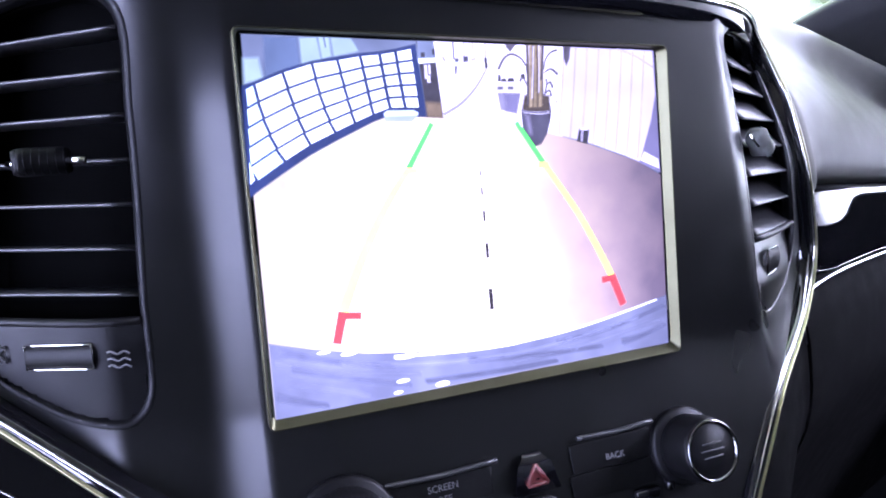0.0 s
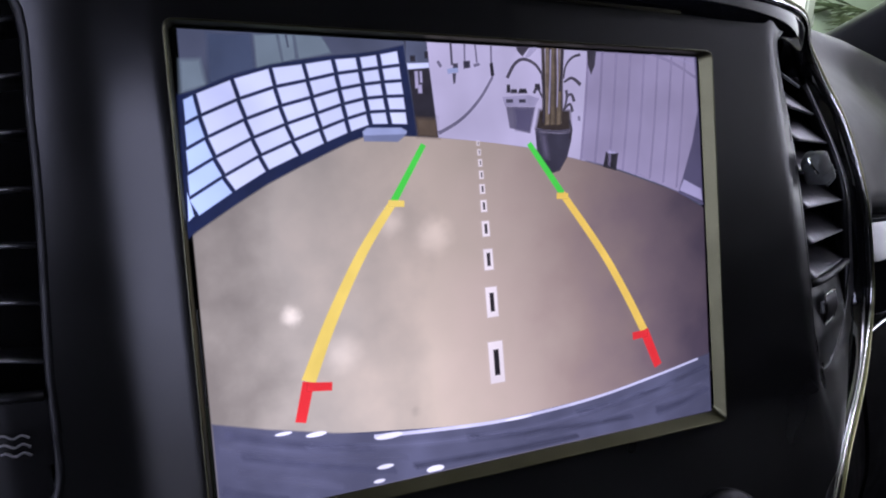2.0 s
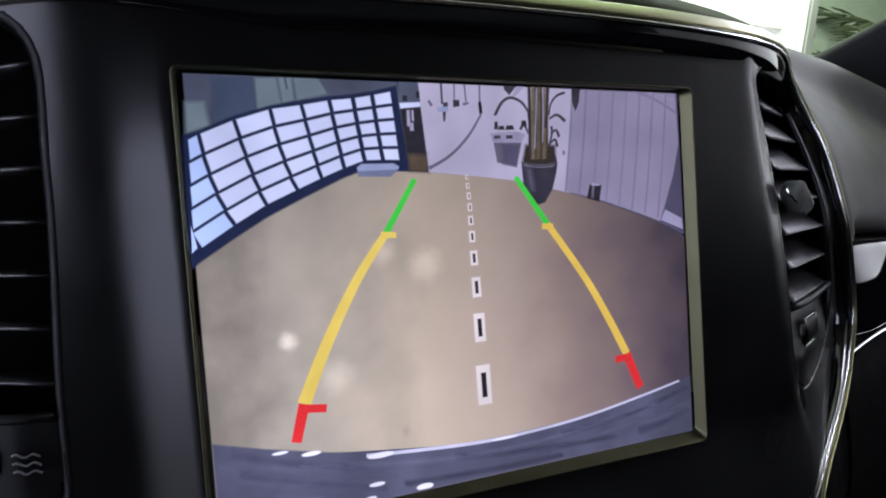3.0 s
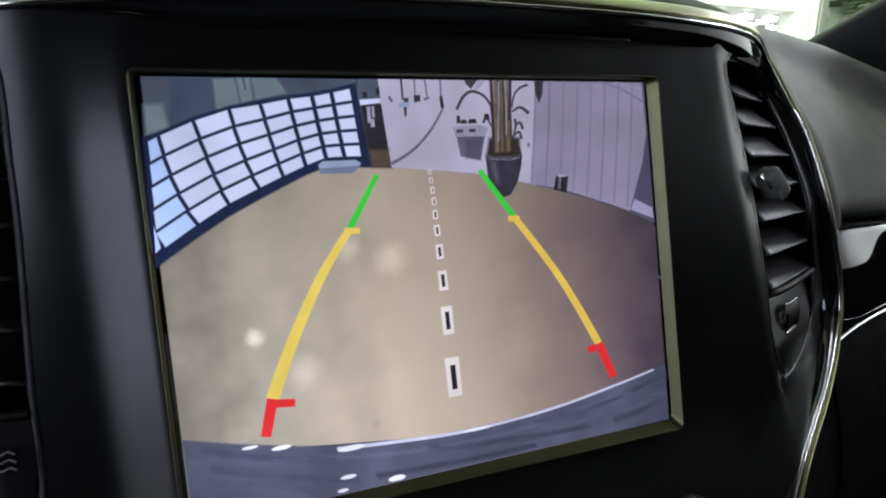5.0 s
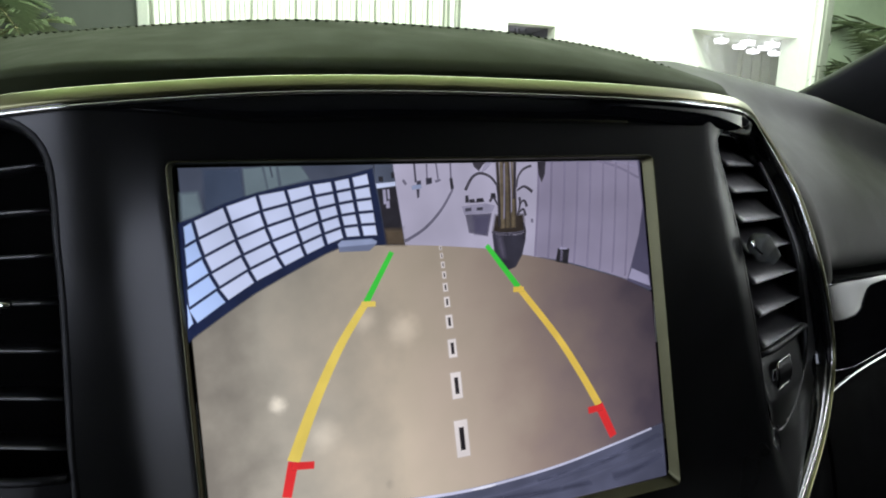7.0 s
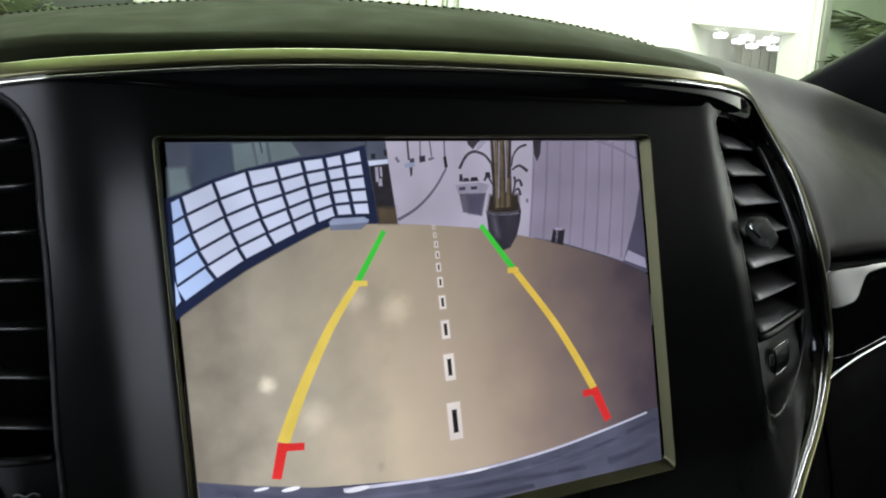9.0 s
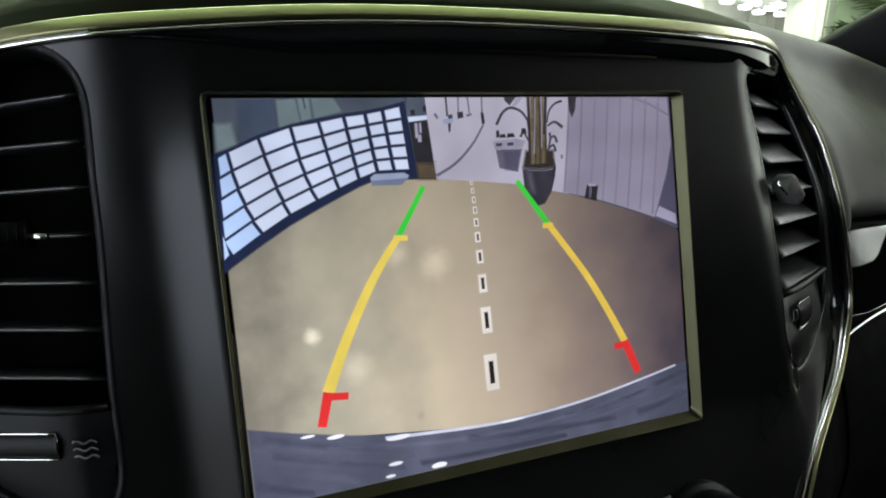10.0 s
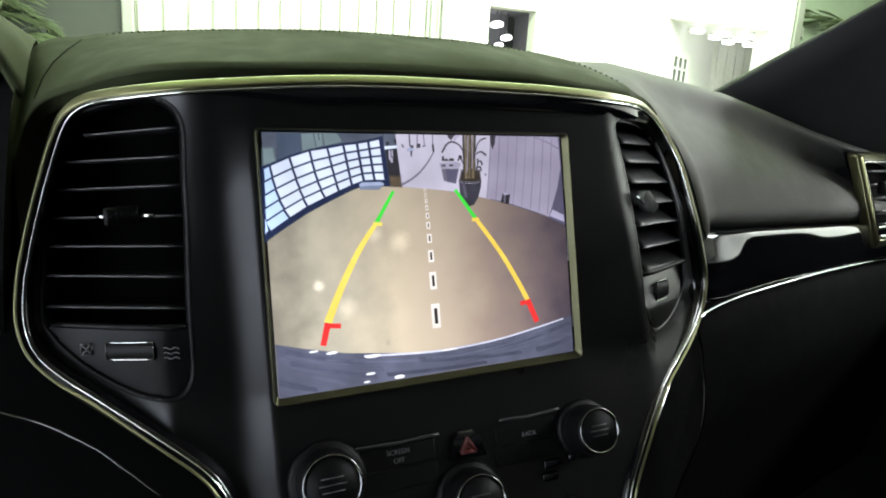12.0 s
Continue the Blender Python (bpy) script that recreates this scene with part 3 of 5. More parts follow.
for bx, bz, cx, cz, cy in HOOD:
    out = ease(-0.14, -0.18, bx)
    bx -= 0.003 * out
    f = rim_front(bx, bz) + 0.010 + 0.006 * out
    up = Vector((cx - bx, cy - f, cz - bz - 0.0035))
    full = 0.034 - 0.022 * ease(0.05, -0.08, bx)
    base = Vector((bx, f, bz + 0.0035))
    rows.append([base + Vector((0, 0.012, -0.006)), base + Vector((0, 0.002, -0.001))] + [base + up * s + Vector((0, -0.4, 0.6)) * (full * s * (1 - s) ** 2) for s in (k / 10 for k in range(11))]
                + [Vector((cx * 1.005, cy + 0.004, cz - 0.0010)), Vector((cx * 1.01, cy + 0.05, cz - 0.014 - 0.007 * ease(0.08, -0.05, cx))), Vector((cx * 1.02, cy + 0.20, cz - 0.060 - 0.04 * ease(0.08, -0.05, cx)))])
part("hood_skin", loft(rows), HOOD_VINYL, hood, "grained charcoal vinyl skin")
bm = bmesh.new()
line = [r[12].lerp(r[11], 0.45) + Vector((0, -0.0002, 0.0004)) for r in rows[40:-12]]
run = 0.0
for p, q in zip(line, line[1:]):
    step = (q - p).length
    while run < step:
        m = p.lerp(q, run / step)
        bmesh.ops.create_uvsphere(bm, u_segments=6, v_segments=4, radius=1, matrix=Matrix.LocRotScale(m, (q - p).to_track_quat("X", "Z"), (0.0012, 0.0006, 0.0005)))
        run += 0.0043
    run -= step
part("piping", tube([Vector((h[2], h[4] + 0.0024, h[3] - 0.0004)) for h in HOOD[33:]], 0.0009, 8), HOOD_VINYL, hood, "raised piping behind the stitches")
tagged(part("stitching", bm, THREAD, hood, "row of grey stitches"), kind="stuff")

part("seam", tube([rows[36 - 2 * k][11 - 2 * k] + Vector((-0.0002, -0.0006, 0.0003)) for k in range(0, 5)], 0.00026, 6), DEEP_BLACK, hood, "dark seam in the vinyl")

pad = thing("passenger_dash_pad", "charcoal grained vinyl dash pad on the passenger side", "dashboard")


def pad_front(x):
    return 0.054 + 0.36 * (x - 0.2225), (-0.002 - 0.08 * (x - 0.2225)) + 0.9 * max(0, 0.2225 - x)


CREST = [(0.1655, 0.1418), (0.2207, 0.1349), (0.2979, 0.1207), (0.3677, 0.1066), (0.4376, 0.0857), (0.5056, 0.0646), (0.6342, 0.0315)]


def crest(x):
    for (a, za), (b, zb) in zip(CREST, CREST[1:]):
        if x <= b:
            return za + (zb - za) * (x - a) / (b - a)
    return CREST[-1][1]


EDGE = [(0.2532, 0.0914, -0.0264), (0.2422, 0.0689, -0.0208), (0.2258, 0.0560, -0.0127), (0.2102, 0.0570, 0.0351), (0.2030, 0.0712, 0.0622), (0.1500, 0.1050, 0.1060), (0.1050, 0.2250, 0.1390), (0.1000, 0.4600, 0.1100)]
rows = []
for k in range(41):
    x = 0.235 + (0.72 - 0.235) * max(0, k - 8) / 32
    yf, zf = pad_front(x)
    zc = crest(x)
    line = [(x, yf + 0.016, zf - 0.006), (x, yf + 0.002, zf), (x, yf - 0.002, zf + 0.012), (x, yf + 0.012, zf + 0.35 * (zc - zf)), (x, yf + 0.055, zf + 0.68 * (zc - zf)),
            (x, 0.140 + 0.3 * yf, zc - 0.009), (x, 0.220 + 0.1 * yf, zc), (x, 0.46, zc - 0.030)]
    if k < 8:
        u = k / 8
        line = [Vector(p).lerp(Vector(q), u) + Vector((0, -0.006 * math.sin(math.pi * u), 0)) for p, q in zip(EDGE, line)]
    rows.append(spline(line, 6))
rows.insert(0, [Vector(p) + Vector((0.0005, 0.004, 0)) for p in rows[0]])
part("pad_skin", loft(rows), PAD, pad, "grained charcoal vinyl skin")
part("seam", tube([Vector(p) + Vector((-0.0004, 0.0005, 0)) for p in rows[0][3:28]], 0.0010, 6), DEEP_BLACK, pad, "dark gap beside the rim")

part("end_seam", tube([Vector(p) + Vector((-0.0001, -0.0002, 0.0002)) for p in rows[3][5:36]], 0.0004, 6), DEEP_BLACK, pad, "dark seam in the vinyl")

insert = thing("gloss_insert", "gloss black dash insert beside the centre stack", "trim panel")
rows = []
for k in range(41):
    x = 0.205 + (0.72 - 0.205) * k / 40
    yf, zf = pad_front(x)
    top, low = zf - 0.006, -0.0640 - 0.050 * max(0, x - 0.33)
    if x < 0.23:
        w = math.sqrt(max(0.0, 1 - ((0.23 - x) / 0.026) ** 2))
        m = top * 0.55 + low * 0.45
        top, low = m + (top - m) * max(0.15, w), m + (low - m) * max(0.3, w)
    yf += 8.0 * max(0, 0.262 - x) ** 2
    nose = ease(0.280, 0.258, x)
    tilt = 0.0045 + 0.0095 * ease(0.36, 0.45, x)
    rows.append([(x, yf - 0.010 + (1 - nose) * tilt * max(0, 0.62 - s) ** 2 + nose * 0.0180 * max(0, 0.42 - s) + 0.010 * max(0, s - 0.62) ** 2 + 0.006 * abs(2 * s - 1) ** 24, top + (low - top) * s) for s in (0.5 - 0.5 * math.cos(math.pi * j / 28) for j in range(29))])
part("insert_skin", loft(rows), GLOSS, insert, "piano black lacquer")
CHROME_LINE = settle(spline([(0.1151, -0.0156, -0.1527), (0.1287, -0.0088, -0.1331), (0.1407, -0.0032, -0.1154), (0.1563, 0.0067, -0.1027), (0.1755, 0.0209, -0.0905), (0.1956, 0.0354, -0.0810), (0.2089, 0.0441, -0.0753), (0.2207, 0.0484, -0.0701), (0.2313, 0.0522, -0.0674), (0.2719, 0.0668, -0.0648), (0.3684, 0.1015, -0.0666), (0.4929, 0.1463, -0.0719), (0.5903, 0.1814, -0.0789), (0.6600, 0.2065, -0.0850), (0.7400, 0.2350, -0.0920)], 6), 6)
part("chrome_line", tube([p + Vector((0, -0.003, 0)) for p in CHROME_LINE], 0.0013, 10), CHROME, insert, "thin chrome line")

# Lower panel painted near black for the shade under the chrome line.
glove = thing("lower_dash_panel", "lower dash panel on the passenger side, painted shade-dark", "dashboard")
rows = []
for p in CHROME_LINE:
    rows.append(spline([p + Vector((0, 0.006, 0.002)), p + Vector((0.001, 0.001, -0.004)), p + Vector((0.002, -0.006, -0.03)), p + Vector((0.003, -0.004, -0.08)), p + Vector((0.003, 0.03, -0.16)), p + Vector((0.003, 0.08, -0.30))], 4))
part("end_cap", loft(rows[:40]), DEEP_BLACK, glove, "narrow panel beside the centre stack")
part("glove_box_door", loft([[p + Vector((0.0, -0.001, 0)) for p in r] for r in rows[40:]]), DEEP_BLACK, glove, "grained glove box door, painted shade-dark")
part("seam", tube([p + Vector((0, -0.0006, 0)) for p in rows[40][3:]], 0.0008, 6), CAVITY, glove)

side_vent = thing("side_air_vent", "side air vent in a satin metal surround", "air vent")
def slant(x, z):
    return pad_front(x)[0] - 0.012 + 0.25 * max(0, z + 0.02)
SIDE = rounded([(0.520, 0.041), (0.675, 0.036), (0.690, -0.066), (0.541, -0.060)], 0.006)
SIDE_IN = rounded([(0.536, 0.031), (0.667, 0.026), (0.680, -0.056), (0.555, -0.050)], 0.010)
part("surround", moulding(SIDE, [(0.001, 0.008), (0.000, -0.001), (-0.0012, -0.0028), (-0.0070, -0.0034), (-0.0082, -0.002), (-0.0088, 0.010)], True, slant), NICKEL, side_vent, "satin metal surround")
part("chrome_bead", moulding(SIDE_IN, [(0.0015, 0.002), (0.0005, -0.0025), (-0.001, -0.0015), (-0.0015, 0.004)], True, slant), CHROME, side_vent)
# Near-black sheet for the shade behind the side vanes.
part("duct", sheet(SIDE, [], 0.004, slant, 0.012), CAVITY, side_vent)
for k in range(5):
    z = 0.020 - 0.0145 * k
    part("slat", tube([(0.549 + 0.004 * k + 0.118 * j / 4, slant(0.549 + 0.004 * k + 0.118 * j / 4, z) + 0.004, z - 0.0010 * j) for j in range(5)], 0.0013, 8), SLAT, side_vent)
part("grip", box(0.576, 0.591, slant(0.583, 0) - 0.004, slant(0.583, 0) + 0.004, -0.006, 0.008, 0.002), SOFT_BLACK, side_vent, "black vane grip")

# Driver-side vinyl is coloured far below the passenger pad to paint its shade.
left_pad = thing("driver_dash_pad", "grained vinyl dash pad beside the driver's gauges, painted shade-dark", "dashboard")
rows = []
for k in range(17):
    x = -0.204 - 0.10 * k / 16
    e = k / 16
    yf = 0.066 + 0.10 * e
    rows.append(spline([(x, yf + 0.03, -0.03), (x, yf + 0.004, -0.01), (x, yf - 0.001, 0.02), (x, yf + 0.010, 0.07), (x, yf + 0.04, 0.108 - 0.01 * e), (x, 0.19, 0.118 - 0.01 * e), (x, 0.40, 0.09)], 5))
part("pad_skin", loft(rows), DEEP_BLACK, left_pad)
part("trim_line", tube(spline([(-0.300, 0.030, -0.030), (-0.2140, 0.030, -0.0601), (-0.1783, 0.018, -0.0772), (-0.1604, 0.010, -0.0912), (-0.1448, 0.004, -0.1062)], 5), 0.0006), BLACK_CHROME, left_pad, "thin grey trim line")
rows = [spline([(x, 0.060, -0.002), (x, 0.052, -0.05), (x, 0.030, -0.10), (x, 0.012, -0.16), (x, 0.05, -0.30)], 5) for x in (-0.12 - 0.02 * k for k in range(12))]
part("knee_panel", loft(rows), DEEP_BLACK, left_pad, "panel under the pad, painted shade-dark")
cluster = thing("gauge_binnacle", "gauge binnacle under a grey-green vinyl visor", "instrument cluster")
# Added near-black box that closes the see-through gap under the visor.
part("dark_closing_box", box(-0.62, -0.216, 0.115, 0.36, -0.30, 0.134, 0.02, 4), DEEP_BLACK, cluster)
upper = spline([(-0.2013, 0.150, 0.1380), (-0.2163, 0.148, 0.1502), (-0.2286, 0.142, 0.1593), (-0.2561, 0.130, 0.1801)], 5)
under = spline([(-0.1993, 0.088, 0.0966), (-0.2056, 0.080, 0.1146), (-0.2133, 0.074, 0.1283), (-0.2369, 0.066, 0.1528)], 5)
rows = []
for a, b in zip(upper, under):
    back = Vector((-0.004, 0.070, -0.030))
    rows.append([a + back, a] + [a.lerp(b, k / 8) + Vector((0.2, -0.8, 0.5)) * (0.010 * math.sin(math.pi * k / 8)) for k in range(1, 8)] + [b, b + Vector((-0.004, 0.004, -0.001)), b + Vector((-0.010, 0.070, 0.000))])
part("visor", loft(rows), HOOD_VINYL, cluster, "grey-green grained vinyl visor over the gauges")
lower = thing("lower_console", "black lower console under the controls", "dashboard")
part("console_skin", box(-0.20, 0.11, 0.030, 0.30, -0.42, -0.13, 0.012, 3), DEEP_BLACK, lower)

pillar = thing("windscreen_pillar", "charcoal windscreen pillar trim", "pillar")
A, B = Vector((0.396, 0.233, 0.109)), Vector((0.500, 0.130, 0.180))
rows = []
for k in range(13):
    p = A + (B - A) * (k / 12 * 6.0 - 1.2)
    w = 1.0 - 0.70 * ease(3.6, 4.6, k)
    rows.append([p + Vector(o) * w for o in ((0.02, 0.03, -0.004), (0.000, 0.006, 0.0), (0.001, -0.004, -0.004), (0.05, 0.055, -0.05), (0.20, 0.085, -0.20), (0.34, 0.16, -0.36), (0.36, 0.24, -0.30))])
part("pillar_trim", loft(rows, closed_v=True, caps=True), TRIM_DARK, pillar)

# ---- cabin shell, unseen, built to shade the dash and fill its reflections ----
cabin = thing("car_cabin", "unseen car cabin shell that shapes the light, driver's side left open", "car interior", kind="structure")
# Beige is set for the tone and fill it gives the dash.
part("headliner", box(-0.70, 0.70, -2.4, -0.10, 0.52, 0.56, 0.01), HEADLINER, cabin)
for s in (-1, 1):
    part("rear_door_panel", box(*sorted((s * 0.74, s * 0.82)), -2.4, -0.95, -0.8, 0.03, 0.02), DEEP_BLACK, cabin)
    part("roof_rail", box(*sorted((s * 0.66, s * 0.74)), -2.4, -0.05, 0.45, 0.56, 0.02), TRIM_DARK, cabin)
    part("centre_post", box(*sorted((s * 0.72, s * 0.80)), -1.05, -0.85, 0.0, 0.5, 0.02), TRIM_DARK, cabin)
# Low right belt and missing left door let light onto the flanks.
part("front_door_panel", box(0.74, 0.82, -0.95, 0.55, -0.8, -0.03, 0.02), DEEP_BLACK, cabin)
part("door_sill", box(-0.82, -0.74, -0.95, 0.55, -0.85, -0.70, 0.02), DEEP_BLACK, cabin, "low sill on the side left open for light")
part("rear_panel", box(-0.8, 0.8, -2.5, -2.4, -0.8, 0.12, 0.02), DEEP_BLACK, cabin)
part("rear_header", box(-0.8, 0.8, -2.5, -2.4, 0.44, 0.52, 0.02), DEEP_BLACK, cabin)
for s in (-1, 1):
    part("rear_post", box(*sorted((s * 0.58, s * 0.80)), -2.5, -2.4, 0.12, 0.44, 0.02), DEEP_BLACK, cabin)
for s in (-1, 1):
    # Opaque black boxes, added to keep side light out of the rear.
    part("rear_side_block", box(*sorted((s * 0.75, s * 0.77)), -2.4, -1.0, 0.02, 0.50), DEEP_BLACK, cabin)
# Unseen block, hides the bright rear from the fascia's reflections.
part("rear_light_block", box(-0.70, 0.70, -1.10, -0.95, -0.8, 0.32, 0.05), TRIM_DARK, cabin)
part("cabin_floor", box(-0.8, 0.8, -2.5, 0.6, -0.85, -0.80), DEEP_BLACK, cabin)
part("bulkhead", box(-0.8, 0.8, 0.58, 0.62, -0.85, 0.06), TRIM_DARK, cabin)

# ---- display and its picture ----
screen = thing("display_screen", "lit colour display showing a rear-view camera picture with guide lines", "screen")
MM = 0.001


def layer(k):
    return 0.0004 - 0.00016 * k


def top_edge(x, z):
    """A height kept under the picture's upper edge, in millimetres."""
    return min(z, 68.8 - 0.0450 * (x + 83.2))


def offset(pts, d):
    """A closed outline with its sides moved outwards by d; the corners stay sharp."""
    turn = sum(a.x * b.y - b.x * a.y for a, b in zip(pts, pts[1:] + pts[:1]))
    s = d if turn < 0 else -d
    out = []
    for i, p in enumerate(pts):
        u, v = (p - pts[i - 1]).normalized(), (pts[(i + 1) % len(pts)] - p).normalized()
        n, m = Vector((-u.y, u.x)), Vector((-v.y, v.x))
        w = n + m
        out.append(p + w * s / max(0.6, 0.5 * w.length_squared))
    return out


def flat(name, pts, k, mat, parent=screen, label="", blur=0.45):
    """A patch of the picture with a soft border, as a lens and a display blur it. pts in millimetres."""
    pts = [Vector((x, top_edge(x, z))) for x, z in pts]
    bm = bmesh.new()
    fade = bm.verts.layers.float.new("fade")
    rings = [[bm.verts.new((p.x * MM, layer(k), top_edge(p.x, p.y) * MM)) for p in offset(pts, d)] for d in (-blur / 2, blur / 2)]
    for v in rings[1]:
        v[fade] = 1.0
    n = len(pts)
    for i in range(n):
        bm.faces.new((rings[0][i], rings[0][(i + 1) % n], rings[1][(i + 1) % n], rings[1][i]))
    bmesh.ops.triangulate(bm, faces=[bm.faces.new(rings[0])])
    return part(name, bm, mat, parent, label, smooth=False)


def stroke(name, pts, w0, w1, k, mat, parent=screen, n=6, blur=0.4):
    """A line of the picture whose width goes from w0 to w1, in millimetres, with soft sides and ends."""
    path = spline(pts, n) if len(pts) > 2 else [Vector(pts[0]).lerp(Vector(pts[1]), t) for t in (0, 0.5, 1)]
    a, b = (path[0] - path[1]).normalized(), (path[-1] - path[-2]).normalized()
    path = [path[0] + a * blur / 2] + [path[0] - a * blur / 2] + path[1:-1] + [path[-1] - b * blur / 2, path[-1] + b * blur / 2]
    bm = bmesh.new()
    fade = bm.verts.layers.float.new("fade")
    rows, last = [], len(path) - 1
    for i, p in enumerate(path):
        t = (path[min(i + 1, last)] - path[max(i - 1, 0)]).normalized()
        side, h = Vector((-t.y, t.x)), (w0 + (w1 - w0) * i / last) / 2
        row = []
        for o in (h + blur / 2, max(0.02, h - blur / 2), -max(0.02, h - blur / 2), -h - blur / 2):
            q = p + side * o
            v = bm.verts.new((q.x * MM, layer(k), top_edge(q.x, q.y) * MM))
            v[fade] = 1.0 if abs(o) > h or i in (0, last) else 0.0
            row.append(v)
        rows.append(row)
    for a, b in zip(rows, rows[1:]):
        for j in range(3):
            bm.faces.new((a[j], b[j], b[j + 1], a[j + 1]))
    return part(name, bm, mat, parent, smooth=False)


def floor_picture():
    """The showroom floor as the display shows it: warm on one side, mauve on the other, mottled, with glints of lamps."""
    m = bpy.data.materials.new("picture_floor")
    m.use_nodes = True
    n, l = m.node_tree.nodes, m.node_tree.links
    b = n["Principled BSDF"]
    b.inputs["Base Color"].default_value = (0.01, 0.01, 0.01, 1)
    b.inputs["Roughness"].default_value, b.inputs["Specular IOR Level"].default_value = 0.35, 0.2
    co, sep = n.new("ShaderNodeTexCoord"), n.new("ShaderNodeSeparateXYZ")
    l.new(co.outputs["Object"], sep.inputs[0])
    no = n.new("ShaderNodeTexNoise")
    no.inputs["Scale"].default_value, no.inputs["Detail"].default_value = 45, 5
    l.new(co.outputs["Object"], no.inputs["Vector"])
    shift = n.new("ShaderNodeMath")
    shift.operation = "MULTIPLY_ADD"
    shift.inputs[1].default_value, shift.inputs[2].default_value = 0.05, -0.025
    l.new(no.outputs["Fac"], shift.inputs[0])
    across = n.new("ShaderNodeMath")
    l.new(sep.outputs["X"], across.inputs[0]), l.new(shift.outputs[0], across.inputs[1])
    mr = n.new("ShaderNodeMapRange")
    mr.inputs["From Min"].default_value, mr.inputs["From Max"].default_value = -0.086, 0.086
    l.new(across.outputs[0], mr.inputs["Value"])
    ramp = n.new("ShaderNodeValToRGB")
    ramp.color_ramp.elements[0].color = (*linear(140, 133, 118), 1)
    ramp.color_ramp.elements[1].color = (*linear(68, 59, 66), 1)
    for pos, rgb in ((0.16, (180, 172, 151)), (0.40, (198, 183, 156)), (0.54, (184, 167, 145)), (0.68, (150, 132, 117)), (0.84, (110, 95, 94))):
        ramp.color_ramp.elements.new(pos).color = (*linear(*rgb), 1)
    l.new(mr.outputs[0], ramp.inputs[0])
    # Showroom light on the pictured floor, painted brighter towards the bottom.
    depth = n.new("ShaderNodeMapRange")
    depth.inputs["From Min"].default_value, depth.inputs["From Max"].default_value = -0.05, 0.04
    depth.inputs["To Min"].default_value, depth.inputs["To Max"].default_value = 1.18, 0.70
    l.new(sep.outputs["Z"], depth.inputs["Value"])
    wob, off, warp = n.new("ShaderNodeTexNoise"), n.new("ShaderNodeVectorMath"), n.new("ShaderNodeVectorMath")
    wob.inputs["Scale"].default_value, wob.inputs["Detail"].default_value = 260, 3
    off.operation, warp.operation = "MULTIPLY_ADD", "ADD"
    off.inputs[1].default_value, off.inputs[2].default_value = (0.003, 0.0, 0.003), (-0.0015, 0.0, -0.0015)
    l.new(co.outputs["Object"], wob.inputs["Vector"]), l.new(wob.outputs["Color"], off.inputs[0])
    l.new(co.outputs["Object"], warp.inputs[0]), l.new(off.outputs[0], warp.inputs[1])
    total = None
    for x, z, r, gain in ((-61.0, -9.6, 4.2, 1.1), (-47.7, -22.6, 8.5, 0.5), (-16.9, 9.5, 8.0, 0.42), (-30.6, 14.5, 6.0, 0.35), (-44.0, -13.0, 9.0, 0.10), (-26.3, -44.0, 2.2, -0.16), (-20.0, -30.0, 14.0, 0.08), (30.0, -22.0, 18.0, 0.05)):
        d = n.new("ShaderNodeVectorMath")
        d.operation = "DISTANCE"
        d.inputs[1].default_value = (x * MM, layer(1), z * MM)
        l.new(warp.outputs[0], d.inputs[0])
        f = n.new("ShaderNodeMapRange")
        f.interpolation_type = "SMOOTHSTEP"
        f.inputs["From Min"].default_value, f.inputs["From Max"].default_value = r * MM, 0.0
        f.inputs["To Min"].default_value, f.inputs["To Max"].default_value = 0.0, gain
        l.new(d.outputs["Value"], f.inputs["Value"])
        if total is None:
            total = f
        else:
            s = n.new("ShaderNodeMath")
            l.new(total.outputs[0], s.inputs[0]), l.new(f.outputs[0], s.inputs[1])
            total = s
    grain = n.new("ShaderNodeMapRange")
    grain.inputs["From Min"].default_value, grain.inputs["From Max"].default_value = 0.3, 0.7
    grain.inputs["To Min"].default_value, grain.inputs["To Max"].default_value = 0.88, 1.12
    l.new(no.outputs["Fac"], grain.inputs["Value"])
    m1, m2 = n.new("ShaderNodeMath"), n.new("ShaderNodeMath")
    m1.operation = "MULTIPLY"
    l.new(depth.outputs[0], m1.inputs[0]), l.new(grain.outputs[0], m1.inputs[1])
    l.new(m1.outputs[0], m2.inputs[0]), l.new(total.outputs[0], m2.inputs[1])
    mul = n.new("ShaderNodeVectorMath")
    mul.operation = "SCALE"
    l.new(ramp.outputs[0], mul.inputs[0]), l.new(m2.outputs[0], mul.inputs["Scale"])
    l.new(mul.outputs[0], b.inputs["Emission Color"])
    b.inputs["Emission Strength"].default_value = 1.0
    return soften(m)


P_BACK = lit("picture_background", (74, 80, 92), 0.2, 60)
P_FLOOR = floor_picture()
P_PALE = lit("picture_pale_panel", (104, 118, 120), 0.12, 90)
P_DEEP = lit("picture_deep_blue", (62, 72, 88), 0.12, 90)
P_FRAME = lit("picture_dark_mullion", (28, 36, 62), 0.15, 200)
P_PANEL = lit("picture_light_panel", (204, 212, 232), 0.05, 60)
P_PANEL_B = lit("picture_blue_panel", (178, 200, 236), 0.06, 60)
P_WALL = lit("picture_wall", (182, 176, 190), 0.06, 70)
P_WALL_R = lit("picture_side_wall", (148, 140, 158), 0.07, 70)
P_WALL_LINE = lit("picture_wall_joint", (132, 124, 144), 0.08, 90)
P_SHADE = lit("picture_shaded_wall", (84, 80, 100), 0.1, 90)
P_SKIRT = lit("picture_skirting", (166, 160, 182), 0.06, 90)
P_DARK = lit("picture_dark", (38, 36, 40), 0.25, 300)
